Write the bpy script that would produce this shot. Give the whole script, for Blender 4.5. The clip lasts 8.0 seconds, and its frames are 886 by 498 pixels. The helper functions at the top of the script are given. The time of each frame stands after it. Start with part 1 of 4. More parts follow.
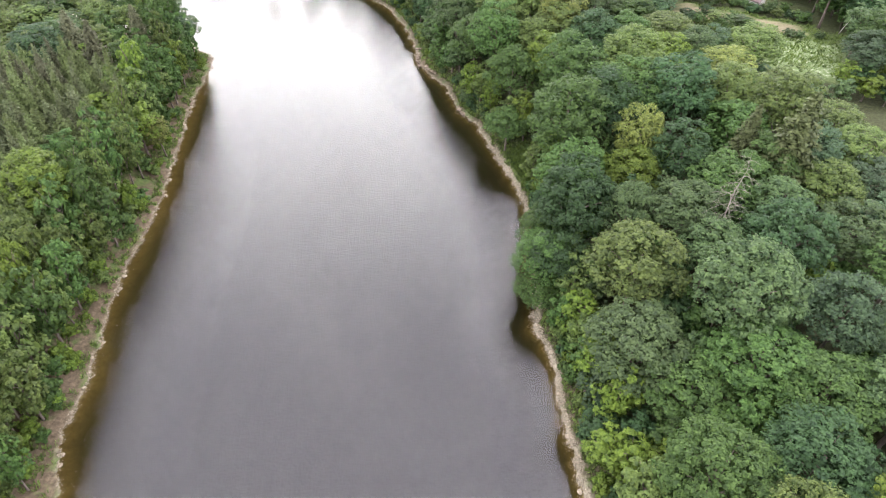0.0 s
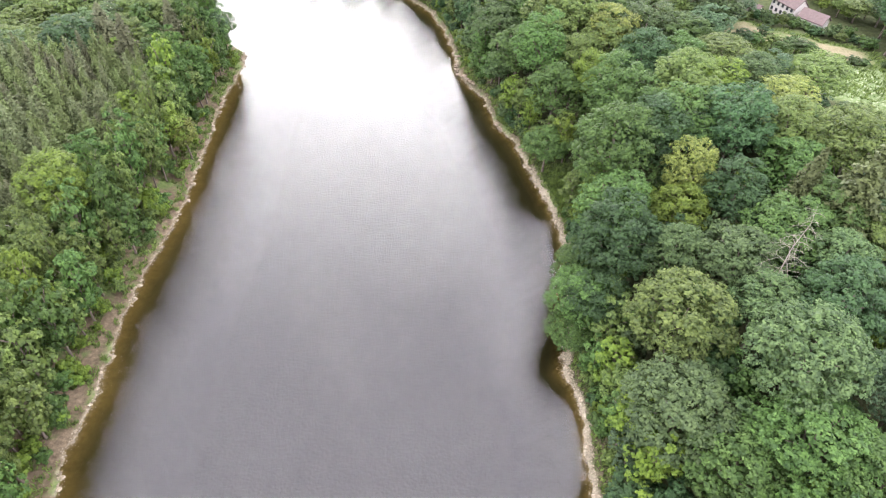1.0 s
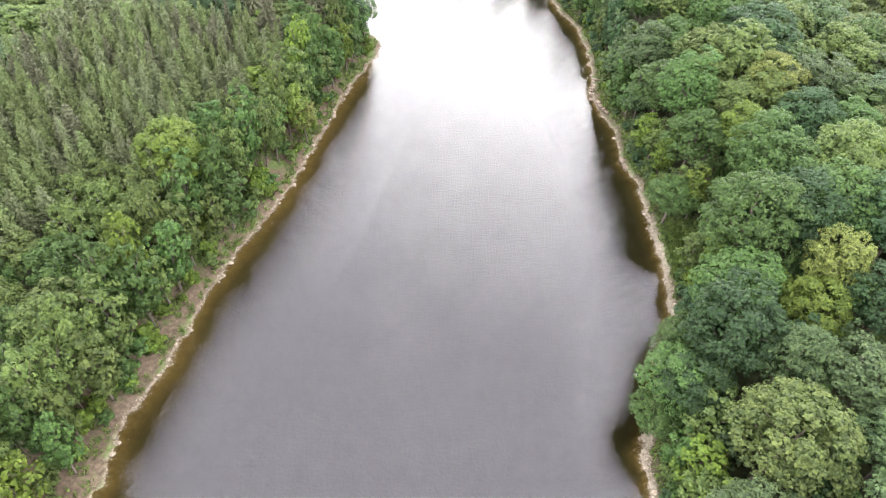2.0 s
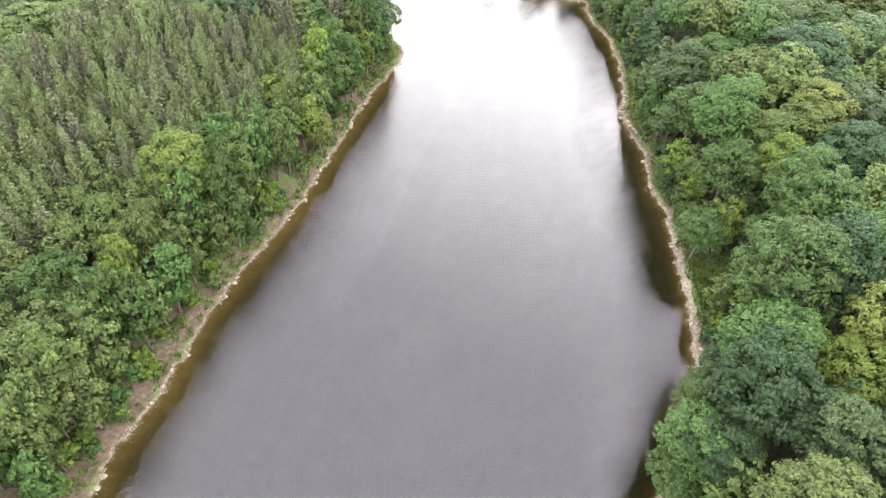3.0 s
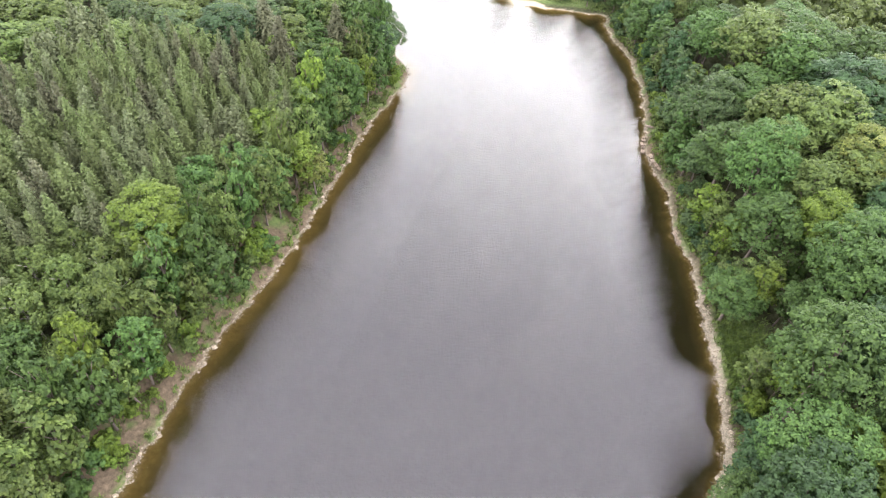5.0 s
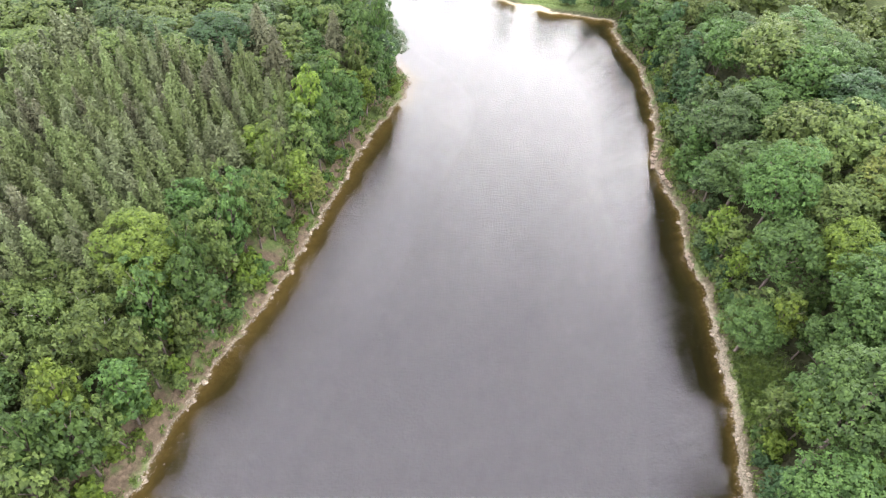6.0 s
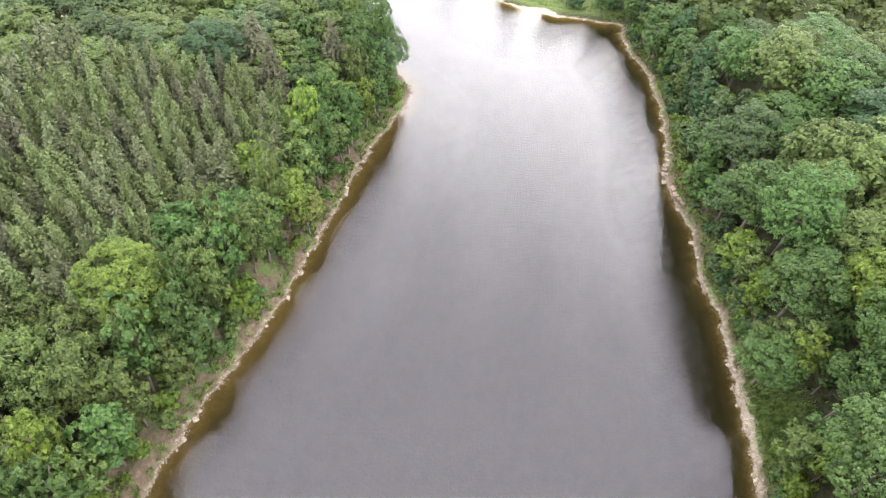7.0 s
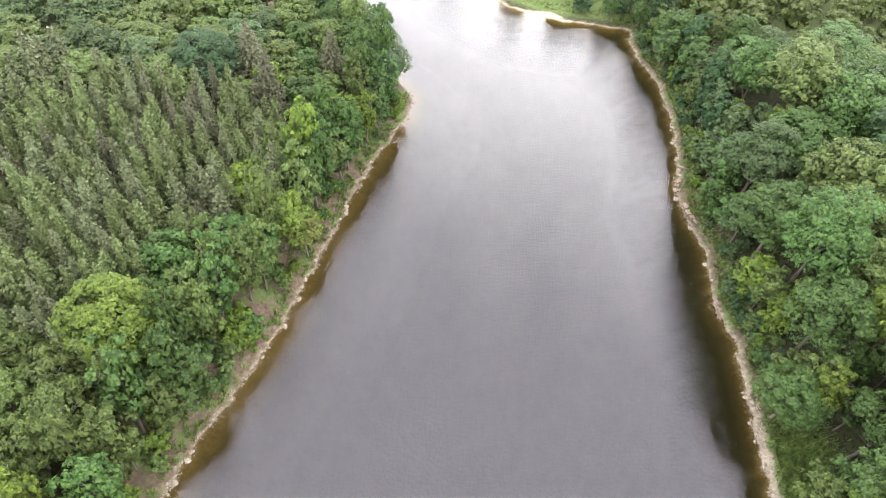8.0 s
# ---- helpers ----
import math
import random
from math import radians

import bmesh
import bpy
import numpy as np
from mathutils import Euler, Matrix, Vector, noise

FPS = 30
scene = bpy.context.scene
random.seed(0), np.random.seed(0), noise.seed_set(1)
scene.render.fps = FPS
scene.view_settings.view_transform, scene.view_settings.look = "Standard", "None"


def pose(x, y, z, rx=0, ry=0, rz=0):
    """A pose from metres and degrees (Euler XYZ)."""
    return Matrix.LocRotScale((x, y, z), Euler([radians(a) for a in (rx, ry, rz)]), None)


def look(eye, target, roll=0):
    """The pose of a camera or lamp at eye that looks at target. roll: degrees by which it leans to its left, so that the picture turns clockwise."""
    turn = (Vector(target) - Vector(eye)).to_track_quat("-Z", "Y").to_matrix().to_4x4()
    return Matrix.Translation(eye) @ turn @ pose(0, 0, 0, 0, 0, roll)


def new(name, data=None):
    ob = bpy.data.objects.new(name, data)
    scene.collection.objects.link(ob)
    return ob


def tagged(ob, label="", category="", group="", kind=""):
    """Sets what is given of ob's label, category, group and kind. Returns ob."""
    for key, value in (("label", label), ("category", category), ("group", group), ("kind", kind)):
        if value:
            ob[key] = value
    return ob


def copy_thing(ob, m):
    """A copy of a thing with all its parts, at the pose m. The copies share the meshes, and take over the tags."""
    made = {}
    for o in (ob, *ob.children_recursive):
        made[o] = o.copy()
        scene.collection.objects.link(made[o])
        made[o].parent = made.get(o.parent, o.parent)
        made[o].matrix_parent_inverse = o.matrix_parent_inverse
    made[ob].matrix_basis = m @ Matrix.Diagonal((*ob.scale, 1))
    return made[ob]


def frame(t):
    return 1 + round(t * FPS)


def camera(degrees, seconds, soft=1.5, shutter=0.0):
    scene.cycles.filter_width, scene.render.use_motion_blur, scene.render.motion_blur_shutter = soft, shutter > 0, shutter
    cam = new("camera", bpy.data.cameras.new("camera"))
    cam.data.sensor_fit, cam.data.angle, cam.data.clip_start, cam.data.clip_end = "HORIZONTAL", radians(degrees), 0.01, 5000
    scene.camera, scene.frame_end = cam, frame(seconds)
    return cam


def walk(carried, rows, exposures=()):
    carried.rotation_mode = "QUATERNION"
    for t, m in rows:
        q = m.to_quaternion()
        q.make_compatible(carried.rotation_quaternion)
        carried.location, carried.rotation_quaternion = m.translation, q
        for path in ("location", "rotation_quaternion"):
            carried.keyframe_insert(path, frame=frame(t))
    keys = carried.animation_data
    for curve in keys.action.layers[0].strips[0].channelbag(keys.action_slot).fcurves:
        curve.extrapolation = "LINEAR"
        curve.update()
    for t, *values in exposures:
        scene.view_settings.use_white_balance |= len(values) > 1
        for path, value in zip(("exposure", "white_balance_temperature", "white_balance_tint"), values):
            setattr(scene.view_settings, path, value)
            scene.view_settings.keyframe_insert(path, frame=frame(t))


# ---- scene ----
cam = camera(69.7, 8.0, soft=1.05)
PATH = [
    (0, (5.118, -2.198, 90.356), (4.987, -0.759, 88.974), 1.5),
    (0.5, (4.012, 2.248, 90.378), (3.878, 3.681, 88.988), 1.9),
    (1, (3.013, 6.776, 90.376), (2.808, 8.191, 88.977), 2.9),
    (1.5, (1.999, 11.456, 90.244), (1.666, 12.832, 88.832), 4.2),
    (2, (0.860, 16.048, 90.185), (0.367, 17.359, 88.758), 5.7),
    (3.5, (-3.199, 28.938, 90.503), (-3.749, 30.197, 89.050), 6.3),
    (4, (-4.889, 32.942, 90.562), (-5.446, 34.190, 89.101), 6.3),
    (4.5, (-6.887, 36.700, 90.581), (-7.444, 37.939, 89.113), 6.4),
    (6, (-13.552, 47.152, 90.399), (-14.093, 48.369, 88.907), 6.9),
    (6.5, (-15.884, 50.492, 90.303), (-16.416, 51.701, 88.801), 7.1),
    (7, (-18.213, 53.707, 90.182), (-18.737, 54.908, 88.671), 7.4),
    (7.5, (-20.493, 56.819, 90.100), (-21.010, 58.014, 88.582), 7.5),
    (8, (-22.771, 60.005, 90.072), (-23.280, 61.189, 88.543), 7.7),
]
walk(cam, [(t, look(eye, target, roll)) for t, eye, target, roll in PATH],
     exposures=[(0.0, 1.53), (0.3, 1.69), (0.7, 1.84), (1.5, 1.93), (2.2, 1.93), (4.5, 1.87), (6.5, 1.84), (8.0, 1.84)])

# ---- light: bright overcast sky, wide soft sun ahead ----
SUN_AZ, SUN_EL = -16.0, 22.0          # degrees clockwise from +y, degrees up
world = bpy.data.worlds.new("sky")
scene.world = world
world.use_nodes = True
wn, wl = world.node_tree.nodes, world.node_tree.links
sky = wn.new("ShaderNodeTexSky")
sky.sky_type, sky.sun_disc = "NISHITA", False
sky.sun_elevation, sky.sun_rotation = radians(SUN_EL), radians(SUN_AZ)
sky.air_density, sky.dust_density, sky.ozone_density = 1.0, 2.0, 1.0
grey = wn.new("ShaderNodeHueSaturation")
grey.inputs["Saturation"].default_value = 0.12
wl.new(sky.outputs[0], grey.inputs["Color"])
cloud = wn.new("ShaderNodeMix")          # the even layer of cloud, through which the sky's own glow shows
cloud.data_type = "RGBA"
cloud.inputs[0].default_value = 0.68
drift = wn.new("ShaderNodeTexNoise")       # thicker and thinner cloud
drift.inputs["Scale"].default_value, drift.inputs["Detail"].default_value = 3.2, 3.0
thick = wn.new("ShaderNodeValToRGB")
thick.color_ramp.elements[0].position, thick.color_ramp.elements[0].color = 0.32, (15.1, 14.4, 16.8, 1)
thick.color_ramp.elements[1].position, thick.color_ramp.elements[1].color = 0.68, (16.2, 15.4, 18.0, 1)
wl.new(drift.outputs[0], thick.inputs[0])
where_up = wn.new("ShaderNodeTexCoord")      # an overcast sky is brighter overhead than towards the horizon
up_part = wn.new("ShaderNodeSeparateXYZ")
wl.new(where_up.outputs["Generated"], up_part.inputs[0])
rise = wn.new("ShaderNodeMapRange")
rise.inputs["From Min"].default_value, rise.inputs["From Max"].default_value = 0.0, 1.0
rise.inputs["To Min"].default_value, rise.inputs["To Max"].default_value = 0.72, 1.22
wl.new(up_part.outputs["Z"], rise.inputs["Value"])
lifted = wn.new("ShaderNodeVectorMath")
lifted.operation = "SCALE"
wl.new(thick.outputs[0], lifted.inputs[0])
wl.new(rise.outputs[0], lifted.inputs["Scale"])
wl.new(lifted.outputs[0], cloud.inputs[7])
wl.new(grey.outputs[0], cloud.inputs[6])
wl.new(cloud.outputs[2], wn["Background"].inputs["Color"])
wn["Background"].inputs["Strength"].default_value = 0.15
sun = new("sun", bpy.data.lights.new("sun", "SUN"))
sun.data.energy, sun.data.angle, sun.data.color = 0.6, radians(46), (1.0, 0.96, 0.92)
az, el = radians(SUN_AZ), radians(SUN_EL)
toward = Vector((math.sin(az) * math.cos(el), math.cos(az) * math.cos(el), math.sin(el)))
sun.matrix_world = look(toward * 200, (0, 0, 0))

rng = np.random.default_rng(7)

# ---- materials ----


def material(name):
    m = bpy.data.materials.new(name)
    m.use_nodes = True
    n = m.node_tree.nodes
    return m, n, m.node_tree.links, n["Principled BSDF"]


def node(n, kind, **values):
    made = n.new(kind)
    for key, value in values.items():
        made.inputs[key].default_value = value
    return made


def noise_at(n, l, scale, detail=4.0, rough=0.55, space="Object", stretch=None):
    """A noise texture on real-world size."""
    co = n.new("ShaderNodeTexCoord")
    tex = node(n, "ShaderNodeTexNoise", Scale=scale, Detail=detail, Roughness=rough)
    if stretch:
        mp = n.new("ShaderNodeMapping")
        mp.vector_type = "TEXTURE"
        mp.inputs["Scale"].default_value = [1 / k for k in stretch[0]]
        mp.inputs["Rotation"].default_value = (0, 0, radians(stretch[1]))
        l.new(co.outputs[space], mp.inputs["Vector"])
        l.new(mp.outputs[0], tex.inputs["Vector"])
    else:
        l.new(co.outputs[space], tex.inputs["Vector"])
    return tex.outputs["Fac"]


def ramp(n, l, fac, stops):
    r = n.new("ShaderNodeValToRGB")
    e = r.color_ramp.elements
    while len(e) < len(stops):
        e.new(0.5)
    for k, (at, c) in enumerate(stops):
        e[k].position, e[k].color = at, (*c, 1)
    l.new(fac, r.inputs[0])
    return r.outputs["Color"]


def mixed(n, l, fac, a, b, how="MIX"):
    m = n.new("ShaderNodeMix")
    m.data_type, m.blend_type = "RGBA", how
    for socket, v in ((m.inputs[0], fac), (m.inputs[6], a), (m.inputs[7], b)):
        if hasattr(v, "links"):
            l.new(v, socket)
        else:
            socket.default_value = v if isinstance(v, float) else (*v, 1)
    return m.outputs[2]


def bumped(n, l, height, strength, distance, shader):
    b = node(n, "ShaderNodeBump", Strength=strength, Distance=distance)
    l.new(height, b.inputs["Height"])
    l.new(b.outputs[0], shader.inputs["Normal"])
    return b


def leaf_material(name, dark, light, translucent=0.27, sheen=0.17):
    """Foliage: each leaf clump and each tree differs a little; light passes through the leaves."""
    m, n, l, p = material(name)
    geo, info = n.new("ShaderNodeNewGeometry"), n.new("ShaderNodeObjectInfo")
    each = node(n, "ShaderNodeMapRange", **{"To Min": 0.18, "To Max": 0.78})
    l.new(geo.outputs["Random Per Island"], each.inputs["Value"])
    col = mixed(n, l, each.outputs[0], dark, light)
    patch = noise_at(n, l, 0.35, 2.0)
    col = mixed(n, l, ramp(n, l, patch, [(0.35, (0, 0, 0)), (0.7, (0.45, 0.45, 0.45))]), col, light)
    sprays = noise_at(n, l, 1.1, 2.0)            # lit and shaded clumps put into the colour: yellowish lights, bluish darks
    col = mixed(n, l, 1.0, col, ramp(n, l, sprays, [(0.36, (0.64, 0.68, 0.73)), (0.62, (1.40, 1.36, 1.26))] if translucent > 0.2 else [(0.36, (0.86, 0.86, 0.88)), (0.62, (1.10, 1.10, 1.06))]), "MULTIPLY")
    hsv = n.new("ShaderNodeHueSaturation")
    for key, lo, hi in (("Hue", 0.492, 0.507), ("Value", 0.78, 1.22)):
        mr = node(n, "ShaderNodeMapRange", **{"To Min": lo, "To Max": hi})
        l.new(info.outputs["Random"], mr.inputs["Value"])
        l.new(mr.outputs[0], hsv.inputs[key])
    l.new(col, hsv.inputs["Color"])
    l.new(hsv.outputs[0], p.inputs["Base Color"])
    p.inputs["Roughness"].default_value = 0.55
    p.inputs["Specular IOR Level"].default_value = sheen
    tr = n.new("ShaderNodeBsdfTranslucent")
    l.new(hsv.outputs[0], tr.inputs["Color"])
    mix = n.new("ShaderNodeMixShader")
    mix.inputs[0].default_value = translucent
    l.new(p.outputs[0], mix.inputs[1])
    l.new(tr.outputs[0], mix.inputs[2])
    l.new(mix.outputs[0], n["Material Output"].inputs["Surface"])
    return m


LEAF = {
    "mid": leaf_material("leaf_mid", (0.024, 0.053, 0.013), (0.068, 0.118, 0.029)),
    "dark": leaf_material("leaf_dark", (0.017, 0.040, 0.014), (0.043, 0.084, 0.029)),
    "light": leaf_material("leaf_light", (0.042, 0.068, 0.017), (0.102, 0.142, 0.038)),
    "bright": leaf_material("leaf_bright", (0.042, 0.078, 0.011), (0.118, 0.172, 0.026)),
    "yellow": leaf_material("leaf_yellow", (0.062, 0.085, 0.019), (0.155, 0.182, 0.044)),
    "grey": leaf_material("leaf_grey", (0.032, 0.059, 0.021), (0.077, 0.118, 0.043)),
    "blue": leaf_material("leaf_blue", (0.026, 0.051, 0.022), (0.060, 0.098, 0.045)),
    "pine": leaf_material("needles_green", (0.054, 0.078, 0.026), (0.128, 0.164, 0.056), 0.15),
    "pine_grey": leaf_material("needles_grey", (0.056, 0.073, 0.033), (0.128, 0.152, 0.068), 0.15),
    "pine_dark": leaf_material("needles_dark", (0.048, 0.056, 0.029), (0.112, 0.117, 0.060), 0.12),
    "brown": leaf_material("needles_brown", (0.036, 0.050, 0.018), (0.092, 0.110, 0.040), 0.15),
    "grass": leaf_material("grass", (0.047, 0.083, 0.016), (0.120, 0.164, 0.041)),
}


def bark_material(name, a, b):
    m, n, l, p = material(name)
    f = noise_at(n, l, 3.0, 5.0, 0.6, stretch=((1, 1, 0.2), 0))
    l.new(ramp(n, l, f, [(0.3, a), (0.7, b)]), p.inputs["Base Color"])
    p.inputs["Roughness"].default_value = 0.9
    bumped(n, l, f, 0.6, 0.05, p)
    return m


BARK = bark_material("bark", (0.05, 0.04, 0.03), (0.16, 0.13, 0.10))
PALE_BARK = bark_material("pale_bark", (0.20, 0.185, 0.16), (0.40, 0.375, 0.33))
DEAD_WOOD = bark_material("dead_wood", (0.11, 0.098, 0.078), (0.235, 0.21, 0.165))
LOG_WOOD = bark_material("wet_log", (0.05, 0.04, 0.03), (0.18, 0.14, 0.10))


def stone_material(name, a, b, c):
    m, n, l, p = material(name)
    info = n.new("ShaderNodeObjectInfo")
    geo = n.new("ShaderNodeNewGeometry")
    f = noise_at(n, l, 2.5, 6.0, 0.65)
    col = ramp(n, l, f, [(0.3, a), (0.5, b), (0.72, c)])
    hsv = n.new("ShaderNodeHueSaturation")
    add = n.new("ShaderNodeMath")
    add.operation = "ADD"
    l.new(info.outputs["Random"], add.inputs[0])
    l.new(geo.outputs["Random Per Island"], add.inputs[1])
    mr = node(n, "ShaderNodeMapRange", **{"From Max": 2.0, "To Min": 0.7, "To Max": 1.25})
    l.new(add.outputs[0], mr.inputs["Value"])
    l.new(mr.outputs[0], hsv.inputs["Value"])
    l.new(col, hsv.inputs["Color"])
    l.new(hsv.outputs[0], p.inputs["Base Color"])
    p.inputs["Roughness"].default_value = 0.85
    bumped(n, l, f, 0.5, 0.06, p)
    return m


STONE = stone_material("shore_stone", (0.090, 0.074, 0.046), (0.185, 0.155, 0.102), (0.30, 0.258, 0.178))

LEDGE_STONE = stone_material("ledge_stone", (0.060, 0.046, 0.029), (0.125, 0.097, 0.062), (0.21, 0.168, 0.110))


def ground_material():
    """Forest soil, bare bank, shore rubble, meadow, field and lake bed, told apart by the terrain's own masks."""
    m, n, l, p = material("ground")

    def mask(name):
        a = n.new("ShaderNodeAttribute")
        a.attribute_name = name
        return a.outputs["Fac"]
    fine, broad = noise_at(n, l, 1.6, 6.0, 0.65), noise_at(n, l, 0.22, 4.0, 0.6)
    forest = ramp(n, l, fine, [(0.3, (0.020, 0.022, 0.012)), (0.6, (0.050, 0.055, 0.025)), (0.8, (0.075, 0.070, 0.040))])
    soil = ramp(n, l, fine, [(0.3, (0.052, 0.041, 0.025)), (0.55, (0.098, 0.076, 0.048)), (0.75, (0.158, 0.125, 0.084))])
    turf = ramp(n, l, fine, [(0.3, (0.045, 0.072, 0.020)), (0.6, (0.085, 0.115, 0.036)), (0.8, (0.13, 0.145, 0.055))])
    rubble = ramp(n, l, fine, [(0.3, (0.11, 0.096, 0.064)), (0.55, (0.21, 0.186, 0.131)), (0.75, (0.31, 0.278, 0.204))])
    sand = ramp(n, l, fine, [(0.3, (0.22, 0.19, 0.12)), (0.7, (0.33, 0.29, 0.20))])
    stubble = ramp(n, l, fine, [(0.3, (0.12, 0.108, 0.060)), (0.7, (0.19, 0.168, 0.100))])
    flowers = ramp(n, l, noise_at(n, l, 1.1, 5.0, 0.7), [(0.42, (0.09, 0.13, 0.045)), (0.55, (0.15, 0.19, 0.09)), (0.68, (0.33, 0.36, 0.25))])
    bank = mixed(n, l, ramp(n, l, broad, [(0.50, (0, 0, 0)), (0.62, (1, 1, 1))]), soil, turf)
    col = mixed(n, l, mask("bank"), forest, bank)
    col = mixed(n, l, mask("turf"), col, turf)
    col = mixed(n, l, mask("bare"), col, soil)
    col = mixed(n, l, mask("stubble"), col, stubble)
    col = mixed(n, l, mask("flowers"), col, flowers)
    col = mixed(n, l, mask("rubble"), col, rubble)
    col = mixed(n, l, mask("sand"), col, sand)
    # lake bed: rust-coloured silt on the shallow shelf, almost black in the deep
    bed = ramp(n, l, mask("deep"), [(0.0, (0.130, 0.109, 0.060)), (0.04, (0.110, 0.089, 0.040)), (0.12, (0.050, 0.045, 0.024)),
                                    (0.24, (0.024, 0.024, 0.016)), (1.0, (0.012, 0.012, 0.011))])
    bed = mixed(n, l, 0.5, bed, ramp(n, l, fine, [(0.3, (0.6, 0.6, 0.6)), (0.7, (1.25, 1.25, 1.25))]), "MULTIPLY")
    col = mixed(n, l, mask("wet"), col, bed)
    l.new(col, p.inputs["Base Color"])
    p.inputs["Roughness"].default_value = 0.95
    p.inputs["Specular IOR Level"].default_value = 0.1
    bumped(n, l, fine, 0.7, 0.25, p)
    return m


def water_material():
    """Clear brown water: gloss by Fresnel over a see-through body; wind ripples in patches, calm in the lee of the banks."""
    m, n, l, p = material("water")
    n.remove(p)
    small = noise_at(n, l, 1.0, 1.0, 0.5, stretch=((2.6, 6.2, 1), 20))
    large = noise_at(n, l, 1.0, 0.5, 0.5, stretch=((1.1, 3.1, 1), 31))
    calm = noise_at(n, l, 1.0, 3.0, 0.55, stretch=((0.055, 0.022, 1), 20))
    amount = node(n, "ShaderNodeMapRange", **{"From Min": 0.38, "From Max": 0.60, "To Min": 0.40, "To Max": 1.0})
    l.new(calm, amount.inputs["Value"])
    lee = n.new("ShaderNodeAttribute")
    lee.attribute_name = "wind"
    strength = n.new("ShaderNodeMath")
    strength.operation = "MULTIPLY"
    l.new(amount.outputs[0], strength.inputs[0])
    l.new(lee.outputs["Fac"], strength.inputs[1])
    add = n.new("ShaderNodeMath")
    add.operation = "MULTIPLY_ADD"
    l.new(large, add.inputs[0])
    add.inputs[1].default_value = 4.0
    l.new(small, add.inputs[2])
    b = node(n, "ShaderNodeBump", Distance=0.026)
    l.new(strength.outputs[0], b.inputs["Strength"])
    l.new(add.outputs[0], b.inputs["Height"])
    fr = node(n, "ShaderNodeFresnel", IOR=1.54)
    l.new(b.outputs[0], fr.inputs["Normal"])
    gl = n.new("ShaderNodeBsdfGlossy")
    gl.inputs["Roughness"].default_value = 0.03
    l.new(b.outputs[0], gl.inputs["Normal"])
    tp = n.new("ShaderNodeBsdfTransparent")
    tp.inputs["Color"].default_value = (0.86, 0.80, 0.60, 1)
    mix = n.new("ShaderNodeMixShader")
    l.new(fr.outputs[0], mix.inputs[0])
    l.new(tp.outputs[0], mix.inputs[1])
    l.new(gl.outputs[0], mix.inputs[2])
    l.new(mix.outputs[0], n["Material Output"].inputs["Surface"])
    return m


# ---- the lie of the land: two banks, and the far bank where the water bends away ----
LEFT_SHORE = [(-36.4, -210), (-44.8, -42), (-50.4, 14), (-53.2, 34.3), (-57, 40.6), (-58.2, 49), (-58.4, 53.5), (-61.6, 63), (-63.3, 70), (-64.5, 79.8),
              (-65.5, 89.6), (-66.5, 99.4), (-69, 109.9), (-72.2, 123.9), (-75, 135.8), (-76.7, 147), (-77.9, 158.8), (-80.8, 166.1),
              (-89.6, 170.8), (-112, 177.8), (-168, 191.8), (-364, 210)]
RIGHT_SHORE = [(36.4, -210), (30.8, -42), (25.2, 16.8), (22.5, 42), (21.6, 47.6), (20.2, 52.2), (19.2, 59.4), (18.2, 65.5), (16.7, 70.3), (14.8, 73.5),
               (15.3, 78.4), (15, 85.4), (13.9, 92.4), (14.8, 98.7), (13.9, 104), (12.2, 109.9), (9.7, 116.8), (5.6, 126), (1.4, 135.4), (-0.4, 139.7),
               (-4.8, 144.5), (-8.3, 153.2), (-10.5, 158.2), (-15.7, 164.4), (-19.5, 170.4), (-20.7, 177.2), (-26.3, 191.8), (-33.7, 205.4),
               (-42, 213.6), (-46.2, 220.2), (-47.9, 225.4)]
FAR_SHORE = [(-47.9, 225.4), (-57, 222), (-66.1, 217.6), (-72.9, 215.9), (-79.1, 215.9), (-85.4, 217), (-112, 226.8), (-168, 245), (-364, 273)]


def to_line(px, py, line):
    """Distance of every point from a broken line."""
    best = np.full(px.shape, 1e9)
    for (ax, ay), (bx, by) in zip(line, line[1:]):
        dx, dy = bx - ax, by - ay
        u = np.clip(((px - ax) * dx + (py - ay) * dy) / (dx * dx + dy * dy), 0, 1)
        best = np.minimum(best, np.hypot(px - ax - u * dx, py - ay - u * dy))
    return best


def in_water(px, py):
    ring = LEFT_SHORE + FAR_SHORE[::-1] + RIGHT_SHORE[::-1]
    inside = np.zeros(px.shape, bool)
    for (ax, ay), (bx, by) in zip(ring, ring[1:] + ring[:1]):
        if ay != by:
            inside ^= ((ay > py) != (by > py)) & (px < (bx - ax) * (py - ay) / (by - ay) + ax)
    return inside


def waves(px, py, size, seed):
    """Smooth irregular variation, about -1 to 1."""
    r = np.random.default_rng(seed)
    out = np.zeros(px.shape)
    for k in range(6):
        a, f, ph = r.uniform(0, 6.283), (0.7 + 0.35 * k) / size, r.uniform(0, 6.283)
        out += np.sin(6.283 * f * (px * np.cos(a) + py * np.sin(a)) + ph + 1.3 * np.sin(6.283 * f * 0.6 * (py * np.cos(a) - px * np.sin(a))))
    return out / 3.2


def smooth(a, b, x):
    u = np.clip((x - a) / (b - a), 0, 1)
    return u * u * (3 - 2 * u)


BARE_EARTH = ((-69.8, 87.0, 1.4, 3.8), (-70.8, 100.4, 1.9, 2.6), (-63.0, 58.8, 1.2, 2.6), (-65.0, 67.6, 1.1, 2.2), (-60.9, 51.8, 1.4, 2.4),
              (-59.0, 44.6, 1.5, 2.4), (-16.6, 168.6, 2.0, 4.0))


